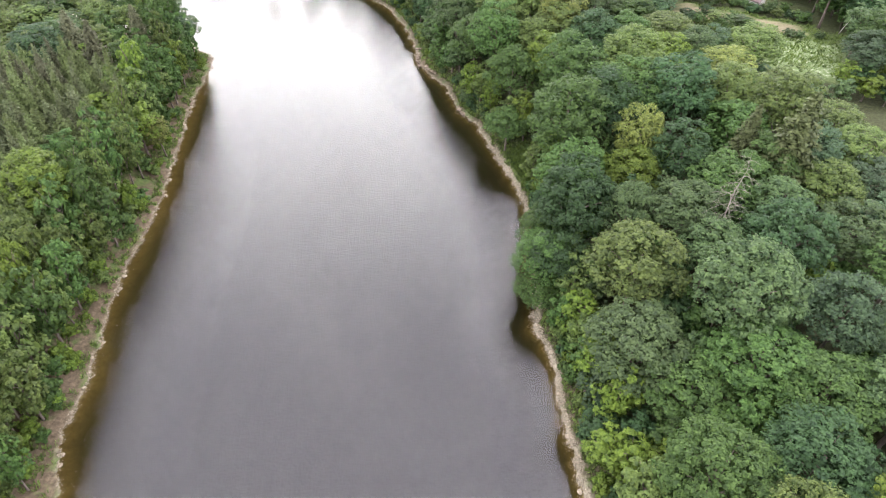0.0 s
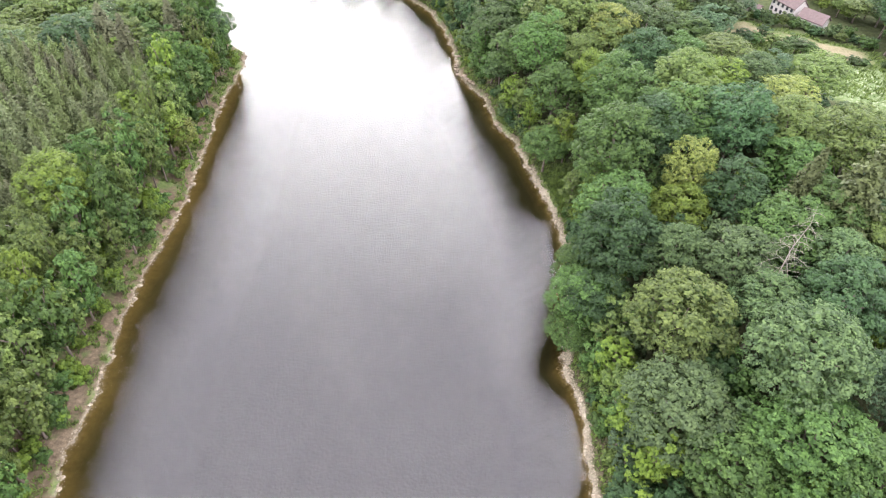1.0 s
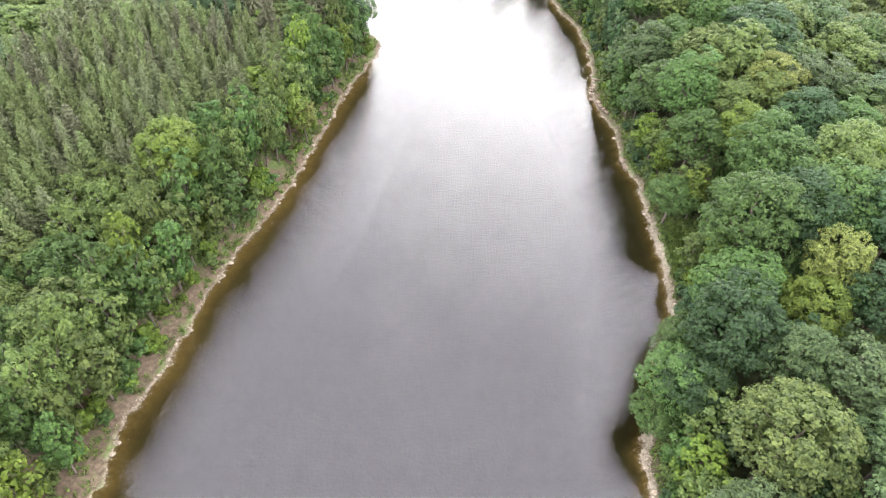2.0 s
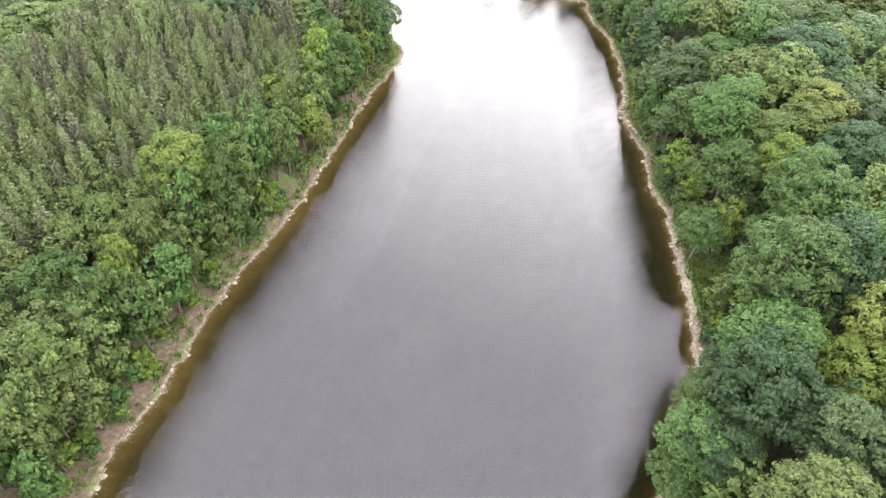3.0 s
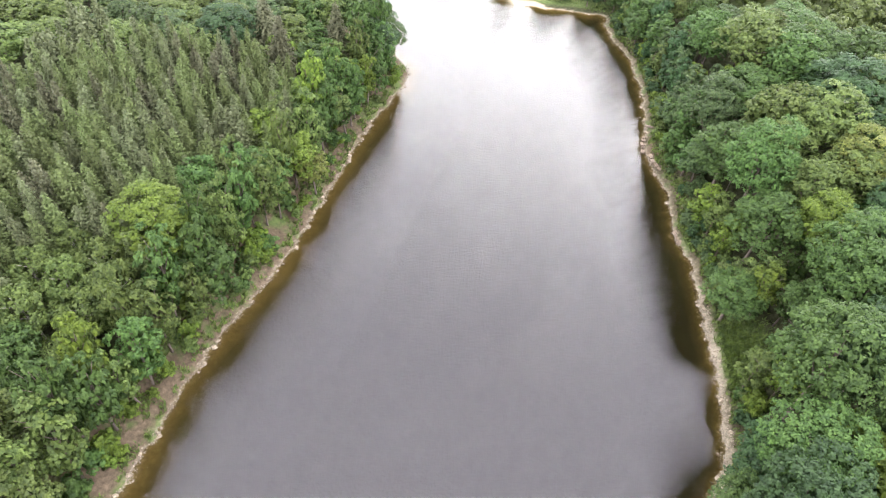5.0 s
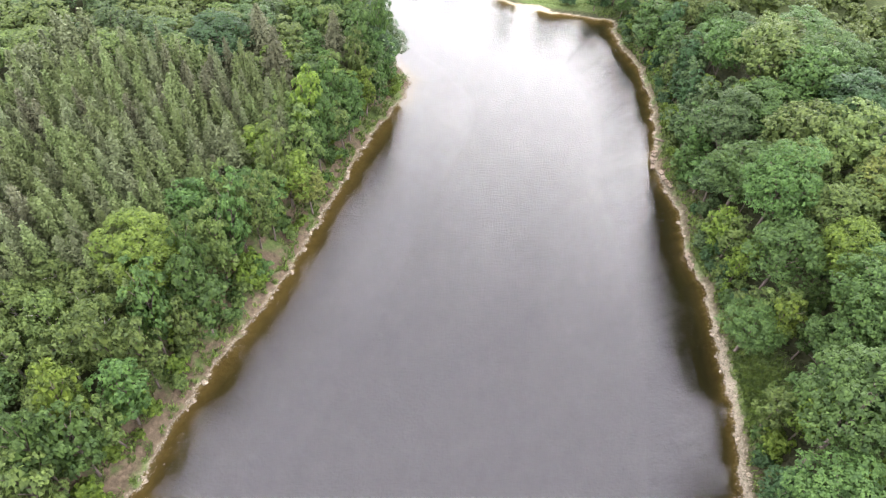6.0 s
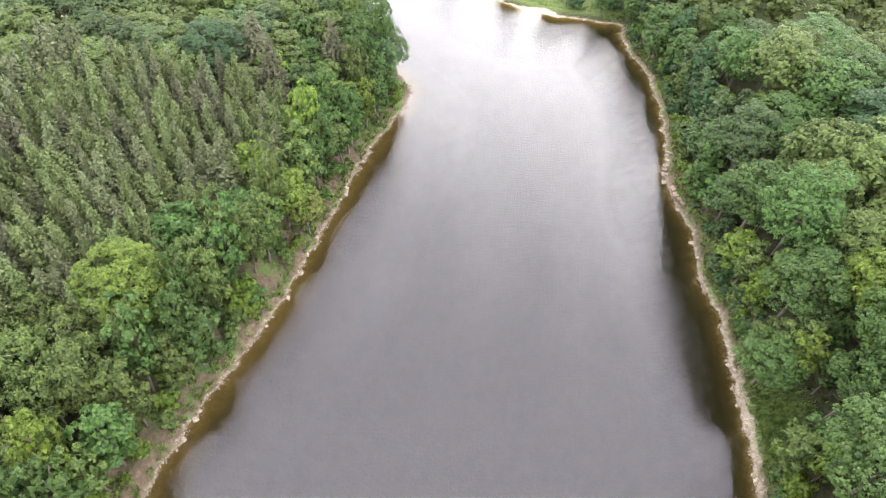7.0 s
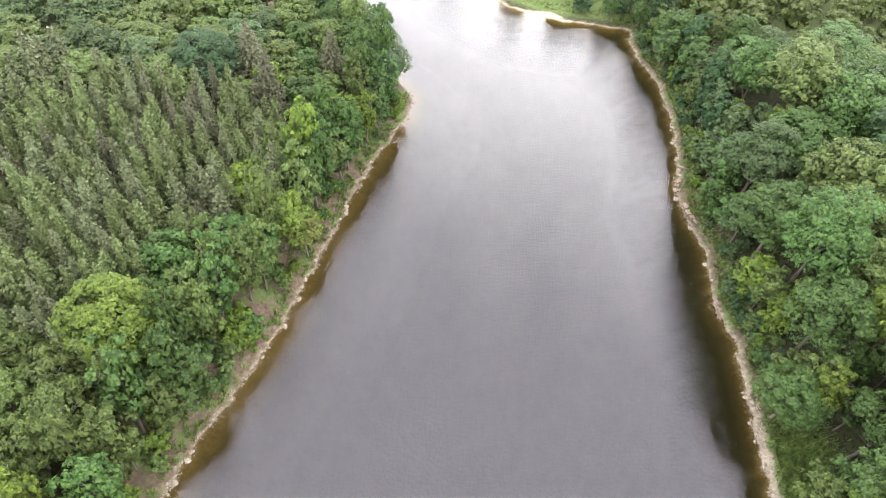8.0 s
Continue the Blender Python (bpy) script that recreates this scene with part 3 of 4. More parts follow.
# trees of the left-hand bank
for form, x, y, radius, top, tint in (
        ("broad", -78.0, 83.0, 6.0, 23.2, "bright"), ("birch", -75.7, 90.4, 4.2, 18.0, "light"), ("small", -76.6, 104.5, 5.2, 16.6, "mid"),
        ("small", -75.6, 113.2, 4.8, 15.6, "bright"), ("small", -72.0, 114.6, 3.4, 12.2, "yellow"), ("small", -83.2, 115.0, 4.6, 16.4, "bright"), ("broad", -108.0, 133.5, 6.2, 22.0, "dark"), ("small", -76.2, 102.5, 3.9, 17.9, "mid"), ("small", -83.4, 140, 4.8, 14.8, "bright"),
        ("shrub", -70, 93.8, 2.2, 7.8, "bright"), ("shrub", -68.3, 63.8, 2.7, 8.4, "bright"), ("birch", -82, 61.9, 4.2, 19.3, "light"),
        ("birch", -75, 70.8, 4.5, 20.2, "light"), ("small", -70.8, 55.7, 3.9, 12.3, "mid"), ("spruce", -93.5, 131.9, 3.4, 24.5, "pine_dark"),
        ("spruce", -102.8, 138.6, 3.6, 23.5, "pine_dark"), ("small", -91, 139.7, 4.2, 16.5, "mid"), ("spruce", -90.2, 149, 3.1, 21.5, "pine_dark"),
        ("broad", -84.8, 155.4, 5.3, 16.5, "dark"), ("broad", -123.2, 117.6, 5, 19.9, "light"), ("broad", -137.2, 112.6, 5.3, 18.5, "light"),
        ("broad", -126, 132.4, 5.3, 17.6, "light"), ("birch", -80.6, 73.6, 3.9, 19, "light"), ("birch", -87.1, 66.4, 3.9, 19.6, "light"),
        ("small", -74.2, 79.8, 3.4, 14.7, "bright"), ("small", -79.8, 130.2, 3.9, 15.4, "light"), ("small", -79, 121.8, 3.9, 15.4, "mid"),
        ("birch", -73.6, 61.3, 3.6, 15.4, "light"), ("birch", -76.4, 65.8, 3.6, 17.5, "light"), ("small", -79.2, 57.0, 3.6, 17.0, "mid")):
    plant(form, tint, x, y, radius, top, where="bank", lean=3)

# trees on the far bank, behind the beach
for form, x, y, radius, top, tint in (
        ("shrub", -62.0, 225.5, 3.0, 5.5, "dark"), ("distant", -57.5, 241.0, 5.0, 17.0, "dark"), ("distant", -85.0, 234.5, 4.6, 17.0, "mid"),
        ("distant", -71.0, 239.5, 5.2, 17.5, "mid"), ("small", -50.5, 231.0, 3.6, 11.0, "grey"), ("distant", -45.0, 238.0, 5.6, 17.0, "dark"),
        ("distant", -112.0, 246.0, 5.6, 18.0, "dark"), ("distant", -64.0, 252.0, 5.6, 19.0, "dark"), ("small", -46.5, 227.5, 3.2, 8.5, "mid"),
        ("distant", -78.0, 252.0, 5.6, 19.0, "mid"), ("distant", -52.0, 250.0, 5.4, 18.0, "mid")):
    plant(form, tint, x, y, radius, top, where="far", lean=2)

# trees that lean out over the water
for x, y, radius, top, tint in ((15.6, 81.8, 5.2, 16.0, "mid"), (16.4, 89.4, 3.5, 12.0, "dark"), (15.0, 78.2, 4.0, 8.5, "mid")):
    plant("broad", tint, x, y, radius, top, where="edge", lean=3)

# tall trees round the tip of the wooded point
for x, y, radius, top, tint in ((-85.6, 163.0, 4.6, 14.5, "mid"), (-83.6, 156.6, 4.2, 13.6, "mid"), (-92.0, 167.0, 5.0, 15.5, "dark"),
                                (-98.5, 169.0, 5.0, 16.0, "mid"), (-106.0, 171.0, 5.4, 17.0, "dark"), (-92.5, 160.0, 5.0, 17.5, "mid")):
    plant("broad", tint, x, y, radius, top, where="bank", lean=3)


def fill(count, x0, x1, y0, y1, choose, tight, tries=14000):
    """Fills a stretch of wood with trees that keep their distance from one another."""
    px, py = rng.uniform(x0, x1, tries), rng.uniform(y0, y1, tries)
    dd = land(px, py)[1]
    made = 0
    for x, y, d in zip(px, py, dd):
        got = choose(x, y, d)
        if got and room_for(x, y, got[2], tight):
            form, tint, radius, top, where = got
            plant(form, tint, x, y, radius, top, where=where, lean=2)
            made += 1
            if made >= count:
                break
    return made


# young trees that close the wood towards the water, leafy to the ground
def along(line, lo, hi, n, seed):
    """Random places beside a shore, with their distance from the waterline between lo and hi."""
    r = np.random.default_rng(seed)
    pts = np.array(line)
    seg = np.hypot(*(pts[1:] - pts[:-1]).T)
    k = r.choice(len(seg), n * 6, p=seg / seg.sum())
    u = r.uniform(0, 1, (n * 6, 1))
    p = pts[k] + (pts[k + 1] - pts[k]) * u + r.uniform(-hi - 1.5, hi + 1.5, (n * 6, 2))
    d = land(p[:, 0], p[:, 1])[1]
    keep = (d > lo) & (d < hi)
    return p[keep][:n], d[keep][:n]


LEFT_SEEN, RIGHT_SEEN = LEFT_SHORE[2:19], RIGHT_SHORE[2:]
HOUSE_AT = (73.5, 211.5)

def edge_trees(line, lo, hi, count, seed, tints, rise, gap):
    made = 0
    for (x, y), d in zip(*along(line, lo, hi, 500, seed)):
        if made < count and not gap(x, y) and not bare(x, y, 1.25) and room_for(x, y, 2.4, 0.5):
            radius = rng.uniform(2.4, 3.6)
            plant("edge", pick(tints), x, y, radius, height=rise[0] + rise[1] * d + rng.uniform(-1.5, 1.5), where="edge", lean=4)
            made += 1


edge_trees(RIGHT_SEEN, 3.4, 6.8, 75, 71, "mid mid dark bright light grey", (5.0, 1.6), lambda x, y: math.hypot((x - 11.3) / 3.4, (y - 121.5) / 6.0) < 1)
edge_trees(LEFT_SEEN, 3.5, 8.0, 125, 72, "mid mid light light bright", (12.0, 1.6), lambda x, y: waves(np.array([x]), np.array([y]), 11.0, 31)[0] < -0.5)


def right_wood(x, y, d):
    if d < 3.8 or math.hypot((x - 12.2) / 5.0, (y - 119.8) / 6.4) < 1 or (y < 210 and x < -36) or (y > 210 and x < -44) or x > 71 + 0.377 * (y - 48):
        return None
    verge_ = meadow_masks(np.array(x), np.array(y))[1]
    across = (x - 72.8) * 0.936 - (y - 192.5) * 0.35
    away = (x - 72.8) * 0.35 + (y - 192.5) * 0.936
    if verge_ > 0.05 or math.hypot(x - 73.5, y - 211.5) < 11 or (-18 < across < 10 and 2 < away < 18) or (-20 < across < 21 and 1 < away < 9):
        return None
    cap = 28.5 - 10.0 * float(smooth(193, 213, y)) + rng.uniform(-3.5, 3.5)
    top = min(cap, 6.5 + 1.6 * d + rng.uniform(-1.5, 2))
    lean_ = (x - 5) / (y + 2)
    beyond = across > 21 and away > -1                 # the darker wood behind the meadow
    if 0.29 < lean_ < 0.54 and y > 105 and away < 22 and not beyond:      # lower growth towards the meadow
        top = min(top, 89 - 78 * (y + 2) / (160 if lean_ > 0.425 else 178 if lean_ > 0.36 else 190) + rng.uniform(-1.5, 0.5))
        if top < ground_z(x, y) + 3.5:
            return None
    radius = float(np.clip(top * 0.215 + rng.uniform(-0.8, 1.0), 2.6, 7.2))
    # outside the near wood, paler tints put distance haze into the leaf colour
    tint = pick("mid mid mid dark dark dark light grey grey blue bright" if x < 56 and y < 150 else "mid mid light light grey grey blue")
    tint = pick("dark dark blue mid") if beyond else tint
    return ("small" if radius < 4.4 and y < 160 else "broad" if y < 165 else "distant"), tint, radius, top, "mixed"


def in_pine_stand(x, y, d):
    return (d > 13 + 3 * math.sin(y * 0.15) and y < 131 + 0.28 * (x + 87) and x > -124 - 0.35 * (y - 84) and not (y < 76 and d < 25))


def left_wood(x, y, d):
    if d < 4.4 or bare(x, y, 1.3) or y > 178 or x > -58 or x < -95 - (y - 56) * 1.25 or in_pine_stand(x, y, d):
        return None
    top = min(18.6 + rng.uniform(-2, 1.5), 11.0 + 1.6 * d + rng.uniform(-1.5, 1.6))
    radius = float(np.clip(top * 0.21 + rng.uniform(-0.4, 0.9), 1.8, 4.6))
    # beyond x -105 the grey and pale tints imitate haze in the leaf colour
    tint = pick("mid light mid light bright" if y < 76 else "mid light bright mid light" if x > -105 else "grey grey light light light")
    form = pick("birch birch small") if y < 82 else pick("small small birch") if y < 98 else "small"
    if form == "birch":
        tint = pick("light light mid")
    return form, tint, radius, top, "bank"


def right_young(x, y, d):
    got = right_wood(x, y, d)
    if not got:
        return None
    top = max(got[3] * rng.uniform(0.7, 0.85), ground_z(x, y) + 5)
    return "sapling", pick("mid mid dark dark bright grey"), rng.uniform(2.3, 3.4), top * 0.9, "mixed"


fill(210, -30, 74, 30, 190, right_wood, 0.76)
fill(200, -46, 150, 150, 214, right_wood, 0.70)
# the wood farther back, one mass; its pale leaf tint stands in for haze
far_v, far_f, count = [], [], 0
px, py = rng.uniform(-46, 170, 16000), rng.uniform(206, 310, 16000)
for x, y, d in zip(px, py, land(px, py)[1]):
    got = right_wood(x, y, d)
    if got and count < 900000 and room_for(x, y, got[2], 0.68):
        cv, cf = broad_crown(np.random.default_rng(int(x * 31 + y * 17) % 9), got[2], 1.0, max(got[3] - ground_z(x, y), 8.0), 14, 9, 8, 0.7)
        a = rng.uniform(0, 6.283)
        cv = cv @ np.array([(math.cos(a), math.sin(a), 0), (-math.sin(a), math.cos(a), 0), (0, 0, 1)])
        far_v.append(cv + np.array([x, y, ground_z(x, y)]))
        far_f.append(cf + count)
        count += len(cv)
        placed.append((x, y, got[2]))
tagged(new("far_wood", mesh_of("far_wood", np.concatenate(far_v), np.concatenate(far_f), LEAF["light"])),
       "dense broadleaf wood behind the lake, haze put into its pale green colour", "trees", kind="stuff")
fill(190, -34, 78, 34, 190, right_young, 0.50)
fill(60, 76, 128, 140, 215, right_young, 0.52)
fill(200, -180, -60, 26, 180, left_wood, 0.66)

# the young pine stand
pine_spots = []
px, py = rng.uniform(-160, -74, 14000), rng.uniform(40, 140, 14000)
pd = land(px, py)[1]
for x, y, d in zip(px, py, pd):
    if in_pine_stand(x, y, d + 0.6) and x > -95 - (y - 56) * 1.25:
        if all((x - a) ** 2 + (y - b) ** 2 > 2.25 ** 2 for a, b in pine_spots) and room_for(x, y, 0.5, 0.62):
            pine_spots.append((x, y))
pine_spots.sort(key=lambda s: s[0] * -1.0 + abs(s[1] - 90) * 0.3)
for x, y in pine_spots[:300]:
    patchy = waves(np.array([x]), np.array([y]), 30.0, 12)[0]
    tint = pick("pine pine pine pine_grey" if patchy > -0.2 else "pine pine_grey pine_grey pine_grey pine_dark")
    plant("pine", tint, x, y, rng.uniform(1.5, 2.1), height=rng.uniform(12.8, 16.6), where="stand", lean=2)
spare_v, spare_f, count = [], [], 0
for x, y in pine_spots[300:]:
    cv, cf = conifer_crown(np.random.default_rng(int(x * -31 + y * 17) % 50), 13.5, 2.0, 4.0, 16, 7, 0.46, 0.02, 0.28, per=3)
    spare_v.append(cv * rng.uniform(0.85, 1.12) + np.array([x, y, ground_z(x, y)]))
    spare_f.append(cf + count)
    count += len(cv)
if spare_v:
    tagged(new("pine_stand", mesh_of("pine_stand", np.concatenate(spare_v), np.concatenate(spare_f), LEAF["pine_grey"])),
           "dense stand of young grey-green pines farther up the bank", "trees", kind="stuff")


# shrubs under them
made = 0
for x, y, d in ((*q, e) for q, e in zip(*along(RIGHT_SEEN, 2.4, 6.5, 900, 21))):
    if np.hypot((x - 11.3) / 3.2, (y - 121.5) / 5.5) > 1 and made < 170 and not bare(x, y) and room_for(x, y, 0.8, 0.46):
        radius = rng.uniform(1.0, 1.7) if d < 4 else rng.uniform(1.4, 2.3)
        plant("shrub", pick("mid bright light dark grey"), x, y, radius, height=radius * rng.uniform(1.3, 2.4), where="shore", lean=4)
        made += 1
made = 0
for x, y, d in ((*q, e) for q, e in zip(*along(LEFT_SEEN, 2.3, 7.5, 900, 22))):
    if waves(np.array([x]), np.array([y]), 11.0, 31)[0] > -0.8 + 0.55 * (d < 4.0) and not bare(x, y) and made < 175 + 90 * (d < 4.5) and room_for(x, y, 0.8, 0.48):
        radius = rng.uniform(0.9, 1.5) if d < 4 else rng.uniform(1.3, 2.3)
        plant("shrub", pick("mid bright bright light"), x, y, radius, height=radius * rng.uniform(1.4, 2.6), where="shore", lean=4)
        made += 1
for k in range(22):
    s, w = -14 + k * 1.6 + rng.uniform(-0.6, 0.6), 4.8 + rng.uniform(-0.8, 2.6)
    x, y = 72.8 + 0.936 * s + 0.35 * w, 192.5 - 0.35 * s + 0.936 * w
    radius = rng.uniform(1.4, 2.4)
    plant("shrub", pick("mid dark light grey"), x, y, radius, height=rng.uniform(2.2, 4.4), where="hedge")
for k in range(8):
    s, w = -12 + k * 2.6 + rng.uniform(-1, 1), -13.5 + rng.uniform(-3.5, 2.0)
    plant("small", pick("mid light grey dark"), 72.8 + 0.936 * s + 0.35 * w, 192.5 - 0.35 * s + 0.936 * w, rng.uniform(2.0, 2.9), height=rng.uniform(3.6, 5.4), where="hedge")
for x, y, radius, h in ((85.0, 179.0, 2.0, 2.2), (87.5, 178.2, 1.6, 1.9), (93.2, 178.6, 1.5, 2.2), (70.5, 185.5, 2.0, 3.2)):
    plant("shrub", "grey", x, y, radius, height=h, where="hedge")

# two tall browning spruces and a dead one in the right-hand wood
for x, y, radius, top in ((57.0, 97.5, 5.6, 37.5), (49.5, 99.0, 3.6, 33.0)):
    plant("spruce", "brown", x, y, radius, top, where="mixed", variants=1, lean=3)


def bare_tree(x, y, top, label):
    """A dead spruce: a bent bare stem with thin drooping branches, each a part."""
    z = ground_z(x, y)
    h = top - z
    root = new("dead_tree")
    root.location = (x, y, z)
    stem = [(0, 0, -0.5), (0.2, 0.1, h * 0.35), (0.1, 0.5, h * 0.7), (0.9, 0.9, h * 0.88), (0.8, 1.6, h)]
    v, f = tube(stem, [0.18, 0.12, 0.07, 0.04, 0.012], 7)
    part("trunk", mesh_of("trunk", v, f, DEAD_WOOD, flat=False), root)
    r = np.random.default_rng(3)
    for k in range(44):
        u = 0.42 + 0.55 * k / 44
        at = np.array([np.interp(u * h, [p[2] for p in stem], [p[c] for p in stem]) for c in (0, 1)] + [u * h])
        a = k * 2.4 + r.uniform(-0.5, 0.5)
        long = (1.05 - u) * 9.5 * r.uniform(0.6, 1.1) + 0.5
        out = np.array([math.cos(a), math.sin(a), 0])
        pts = [at + out * long * w + np.array([0, 0, long * (0.12 * w - 0.5 * w * w)]) + r.normal(size=3) * 0.10 * w for w in (0, 0.3, 0.65, 1.0)]
        v, f = tube(pts, [0.03, 0.026, 0.018, 0.008], 4)
        for s in (0.4, 0.6, 0.8):
            c = at + out * long * s + np.array([0, 0, long * (0.12 * s - 0.5 * s * s)])
            side = np.array([-out[1], out[0], -0.35]) * r.choice([-1, 1])
            v2, f2 = tube([c, c + (side + out * 0.6) * long * 0.16, c + (side + out) * long * 0.26 - np.array([0, 0, 0.25])], [0.025, 0.018, 0.008], 3)
            v, f = joined([(v, f), (v2, f2)])
        part("branch", mesh_of("branch", v, f, DEAD_WOOD), root)
    return tagged(root, label, "dead tree")


bare_tree(43.4, 81.0, 35.2, "dead bare spruce with pale grey drooping branches")


def fallen_stem(x, y, to, radius, mat, label, name="fallen_trunk"):
    """A leaning or lying stem with stubs of its branches."""
    z = ground_z(x, y)
    end = Vector(to)
    r = np.random.default_rng(int(abs(x * 7 + y * 13)))
    mid = end * 0.5 + Vector((0, 0, 0.03 * end.length))
    root = new(name)
    root.location = (x, y, z + radius * 0.6)
    v, f = tube([(0, 0, 0), mid, end], [radius, radius * 0.8, radius * 0.35], 7)
    part("trunk", mesh_of("trunk", v, f, mat, flat=False), root)
    for k in range(3):
        at = end * (0.35 + 0.2 * k)
        tip = at + Vector(r.normal(size=3) * 0.25 + np.array([0, 0, 0.45])) * (2.2 * radius + 0.4)
        v, f = tube([at, tip], [radius * 0.35, radius * 0.15], 5)
        part("branch_stub", mesh_of("branch_stub", v, f, mat), root)
    return tagged(root, label, "dead wood")


fallen_stem(-21.2, 178.2, (3.6, -0.6, 0.7), 0.32, LOG_WOOD, "dark wet log lying on the shore rubble", "log")
fallen_stem(-62.6, 43.6, (-2.6, 1.6, 2.6), 0.10, PALE_BARK, "pale bare birch stem leaning over the bank")
fallen_stem(-77.0, 53.5, (-0.7, 0.6, 10.5), 0.05, PALE_BARK, "pale bare birch stem standing among birches")
fallen_stem(-76.8, 86.0, (-0.8, 1.0, 14.0), 0.05, PALE_BARK, "pale bare birch stem standing among birches")
fallen_stem(99.5, 182.0, (2.2, 0.6, 5.4), 0.14, PALE_BARK, "pale leaning wooden pole at the meadow's edge", "wooden_pole")

# ---- house above the meadow ----


def box(lo, hi):
    (a, b_, c), (d, e, f) = lo, hi
    v = [(a, b_, c), (d, b_, c), (d, e, c), (a, e, c), (a, b_, f), (d, b_, f), (d, e, f), (a, e, f)]
    return v, [(0, 3, 2, 1), (4, 5, 6, 7), (0, 1, 5, 4), (1, 2, 6, 5), (2, 3, 7, 6), (3, 0, 4, 7)]


def plain_material(name, a, b, scale, rough, bump=0.2):
    m, n, l, p = material(name)
    f = noise_at(n, l, scale, 5.0, 0.6)
    l.new(ramp(n, l, f, [(0.3, a), (0.7, b)]), p.inputs["Base Color"])
    p.inputs["Roughness"].default_value = rough
    bumped(n, l, f, bump, 0.03, p)
    return m


PLASTER = plain_material("white_plaster", (0.42, 0.39, 0.35), (0.56, 0.53, 0.49), 1.2, 0.9)
ROOF_TILE = plain_material("roof_tile", (0.070, 0.048, 0.042), (0.120, 0.088, 0.078), 2.0, 0.85, 0.5)
GLASS = plain_material("window_pane", (0.03, 0.035, 0.04), (0.06, 0.065, 0.07), 1.0, 0.08, 0.0)
BRICK = plain_material("chimney_brick", (0.12, 0.07, 0.05), (0.24, 0.13, 0.10), 6.0, 0.9)


def gable_roof(length, depth, eave, ridge, over=0.4, thick=0.22):
    """A pitched roof with overhanging eaves, as two thick slopes."""
    out = []
    for side in (-1, 1):
        y0, z0 = side * (depth / 2 + over), eave - over * (ridge - eave) / (depth / 2)
        v = [(-length / 2 - over, y0, z0), (length / 2 + over, y0, z0), (length / 2 + over, 0, ridge), (-length / 2 - over, 0, ridge)]
        v += [(a, b_, c + thick) for a, b_, c in v]
        out.append((v, [(0, 1, 2, 3), (7, 6, 5, 4), (0, 4, 5, 1), (1, 5, 6, 2), (2, 6, 7, 3), (3, 7, 4, 0)]))
    return joined(out)


def walls(length, depth, eave, ridge):
    """Four walls with their two gables, 0.4 m thick in plan by an inner skin."""
    a, b_ = length / 2, depth / 2
    v = [(-a, -b_, -1), (a, -b_, -1), (a, b_, -1), (-a, b_, -1), (-a, -b_, eave), (a, -b_, eave), (a, b_, eave), (-a, b_, eave),
         (-a, 0, ridge - 0.06), (a, 0, ridge - 0.06)]
    return v, [(0, 1, 5, 4), (2, 3, 7, 6), (1, 2, 6, 9, 5), (3, 0, 4, 8, 7)]


def house(name, x, y, turn, length, depth, eave, ridge, columns, rows, label, chimney):
    root = new(name)
    root.matrix_basis = pose(x, y, ground_z(x, y), 0, 0, turn)
    part("wall", mesh_of("wall", *walls(length, depth, eave, ridge), PLASTER), root)
    part("roof", mesh_of("roof", *gable_roof(length, depth, eave, ridge), ROOF_TILE), root, "weathered red-brown tile roof")
    for row in range(rows):
        for k in range(columns):
            wx_ = -length / 2 + length * (k + 0.5) / columns
            win = part("window", mesh_of("window", *box((-0.5, -0.05, 0), (0.5, 0.06, 1.2)), PLASTER), root,
                       m=pose(wx_, -depth / 2 - 0.01, 0.6 + 1.9 * row))
            part("pane", mesh_of("pane", *box((-0.42, -0.075, 0.08), (0.42, -0.055, 1.12)), GLASS), win)
    if chimney:
        part("chimney", mesh_of("chimney", *box((length * 0.1, -0.4, ridge - 1.2), (length * 0.1 + 0.8, 0.4, ridge + 1.2)), BRICK), root)
    return tagged(root, label, "house")


house("house", HOUSE_AT[0] + 0.8, HOUSE_AT[1] - 1.8, -55.6, 8.6, 4.9, 4.0, 6.2, 5, 2, "white plastered two-storey house with red-brown tile roof", True)
house("farm_annex", HOUSE_AT[0] + 6.4, HOUSE_AT[1] - 9.4, -40.0, 7.0, 4.6, 2.6, 4.4, 3, 1, "low plastered annex with brown tile roof", False)
house("shed", HOUSE_AT[0] - 9.5, HOUSE_AT[1] - 3.0, -30.0, 4.5, 3.0, 2.2, 3.0, 1, 1, "small pale garden shed behind the hedge", False)

# ---- shore stones, gravel and grass ----


def rock_mesh(seed, flat):
    r = np.random.default_rng(seed)
    bm = bmesh.new()
    bmesh.ops.create_icosphere(bm, subdivisions=1, radius=0.5)
    for v in bm.verts:
        v.co *= r.uniform(0.78, 1.2)
        v.co.z *= flat
        v.co.x *= 1.25
    me = bpy.data.meshes.new("stone")
    bm.to_mesh(me)
    bm.free()
    me.materials.append(STONE)
    return me


ROCKS = [rock_mesh(k, f) for k, f in enumerate((0.55, 0.7, 0.6, 0.85, 0.5, 0.75))]


def stones(line, lo, hi, count, small, large, seed, label, group):
    r = np.random.default_rng(seed)
    for (x, y), d in zip(*along(line, lo, hi, count, seed)):
        if y > 132 and d > 0.25:
            continue
        size = small + (large - small) * r.uniform(0, 1) ** 3
        ob = new("stone", ROCKS[r.integers(len(ROCKS))])
        ob.matrix_basis = Matrix.LocRotScale((x, y, ground_z(x, y) + 0.12 * size), Euler((r.uniform(-0.3, 0.3), r.uniform(-0.3, 0.3), r.uniform(0, 6.28))), (size, size, size))
        tagged(ob, label, "stone", group)


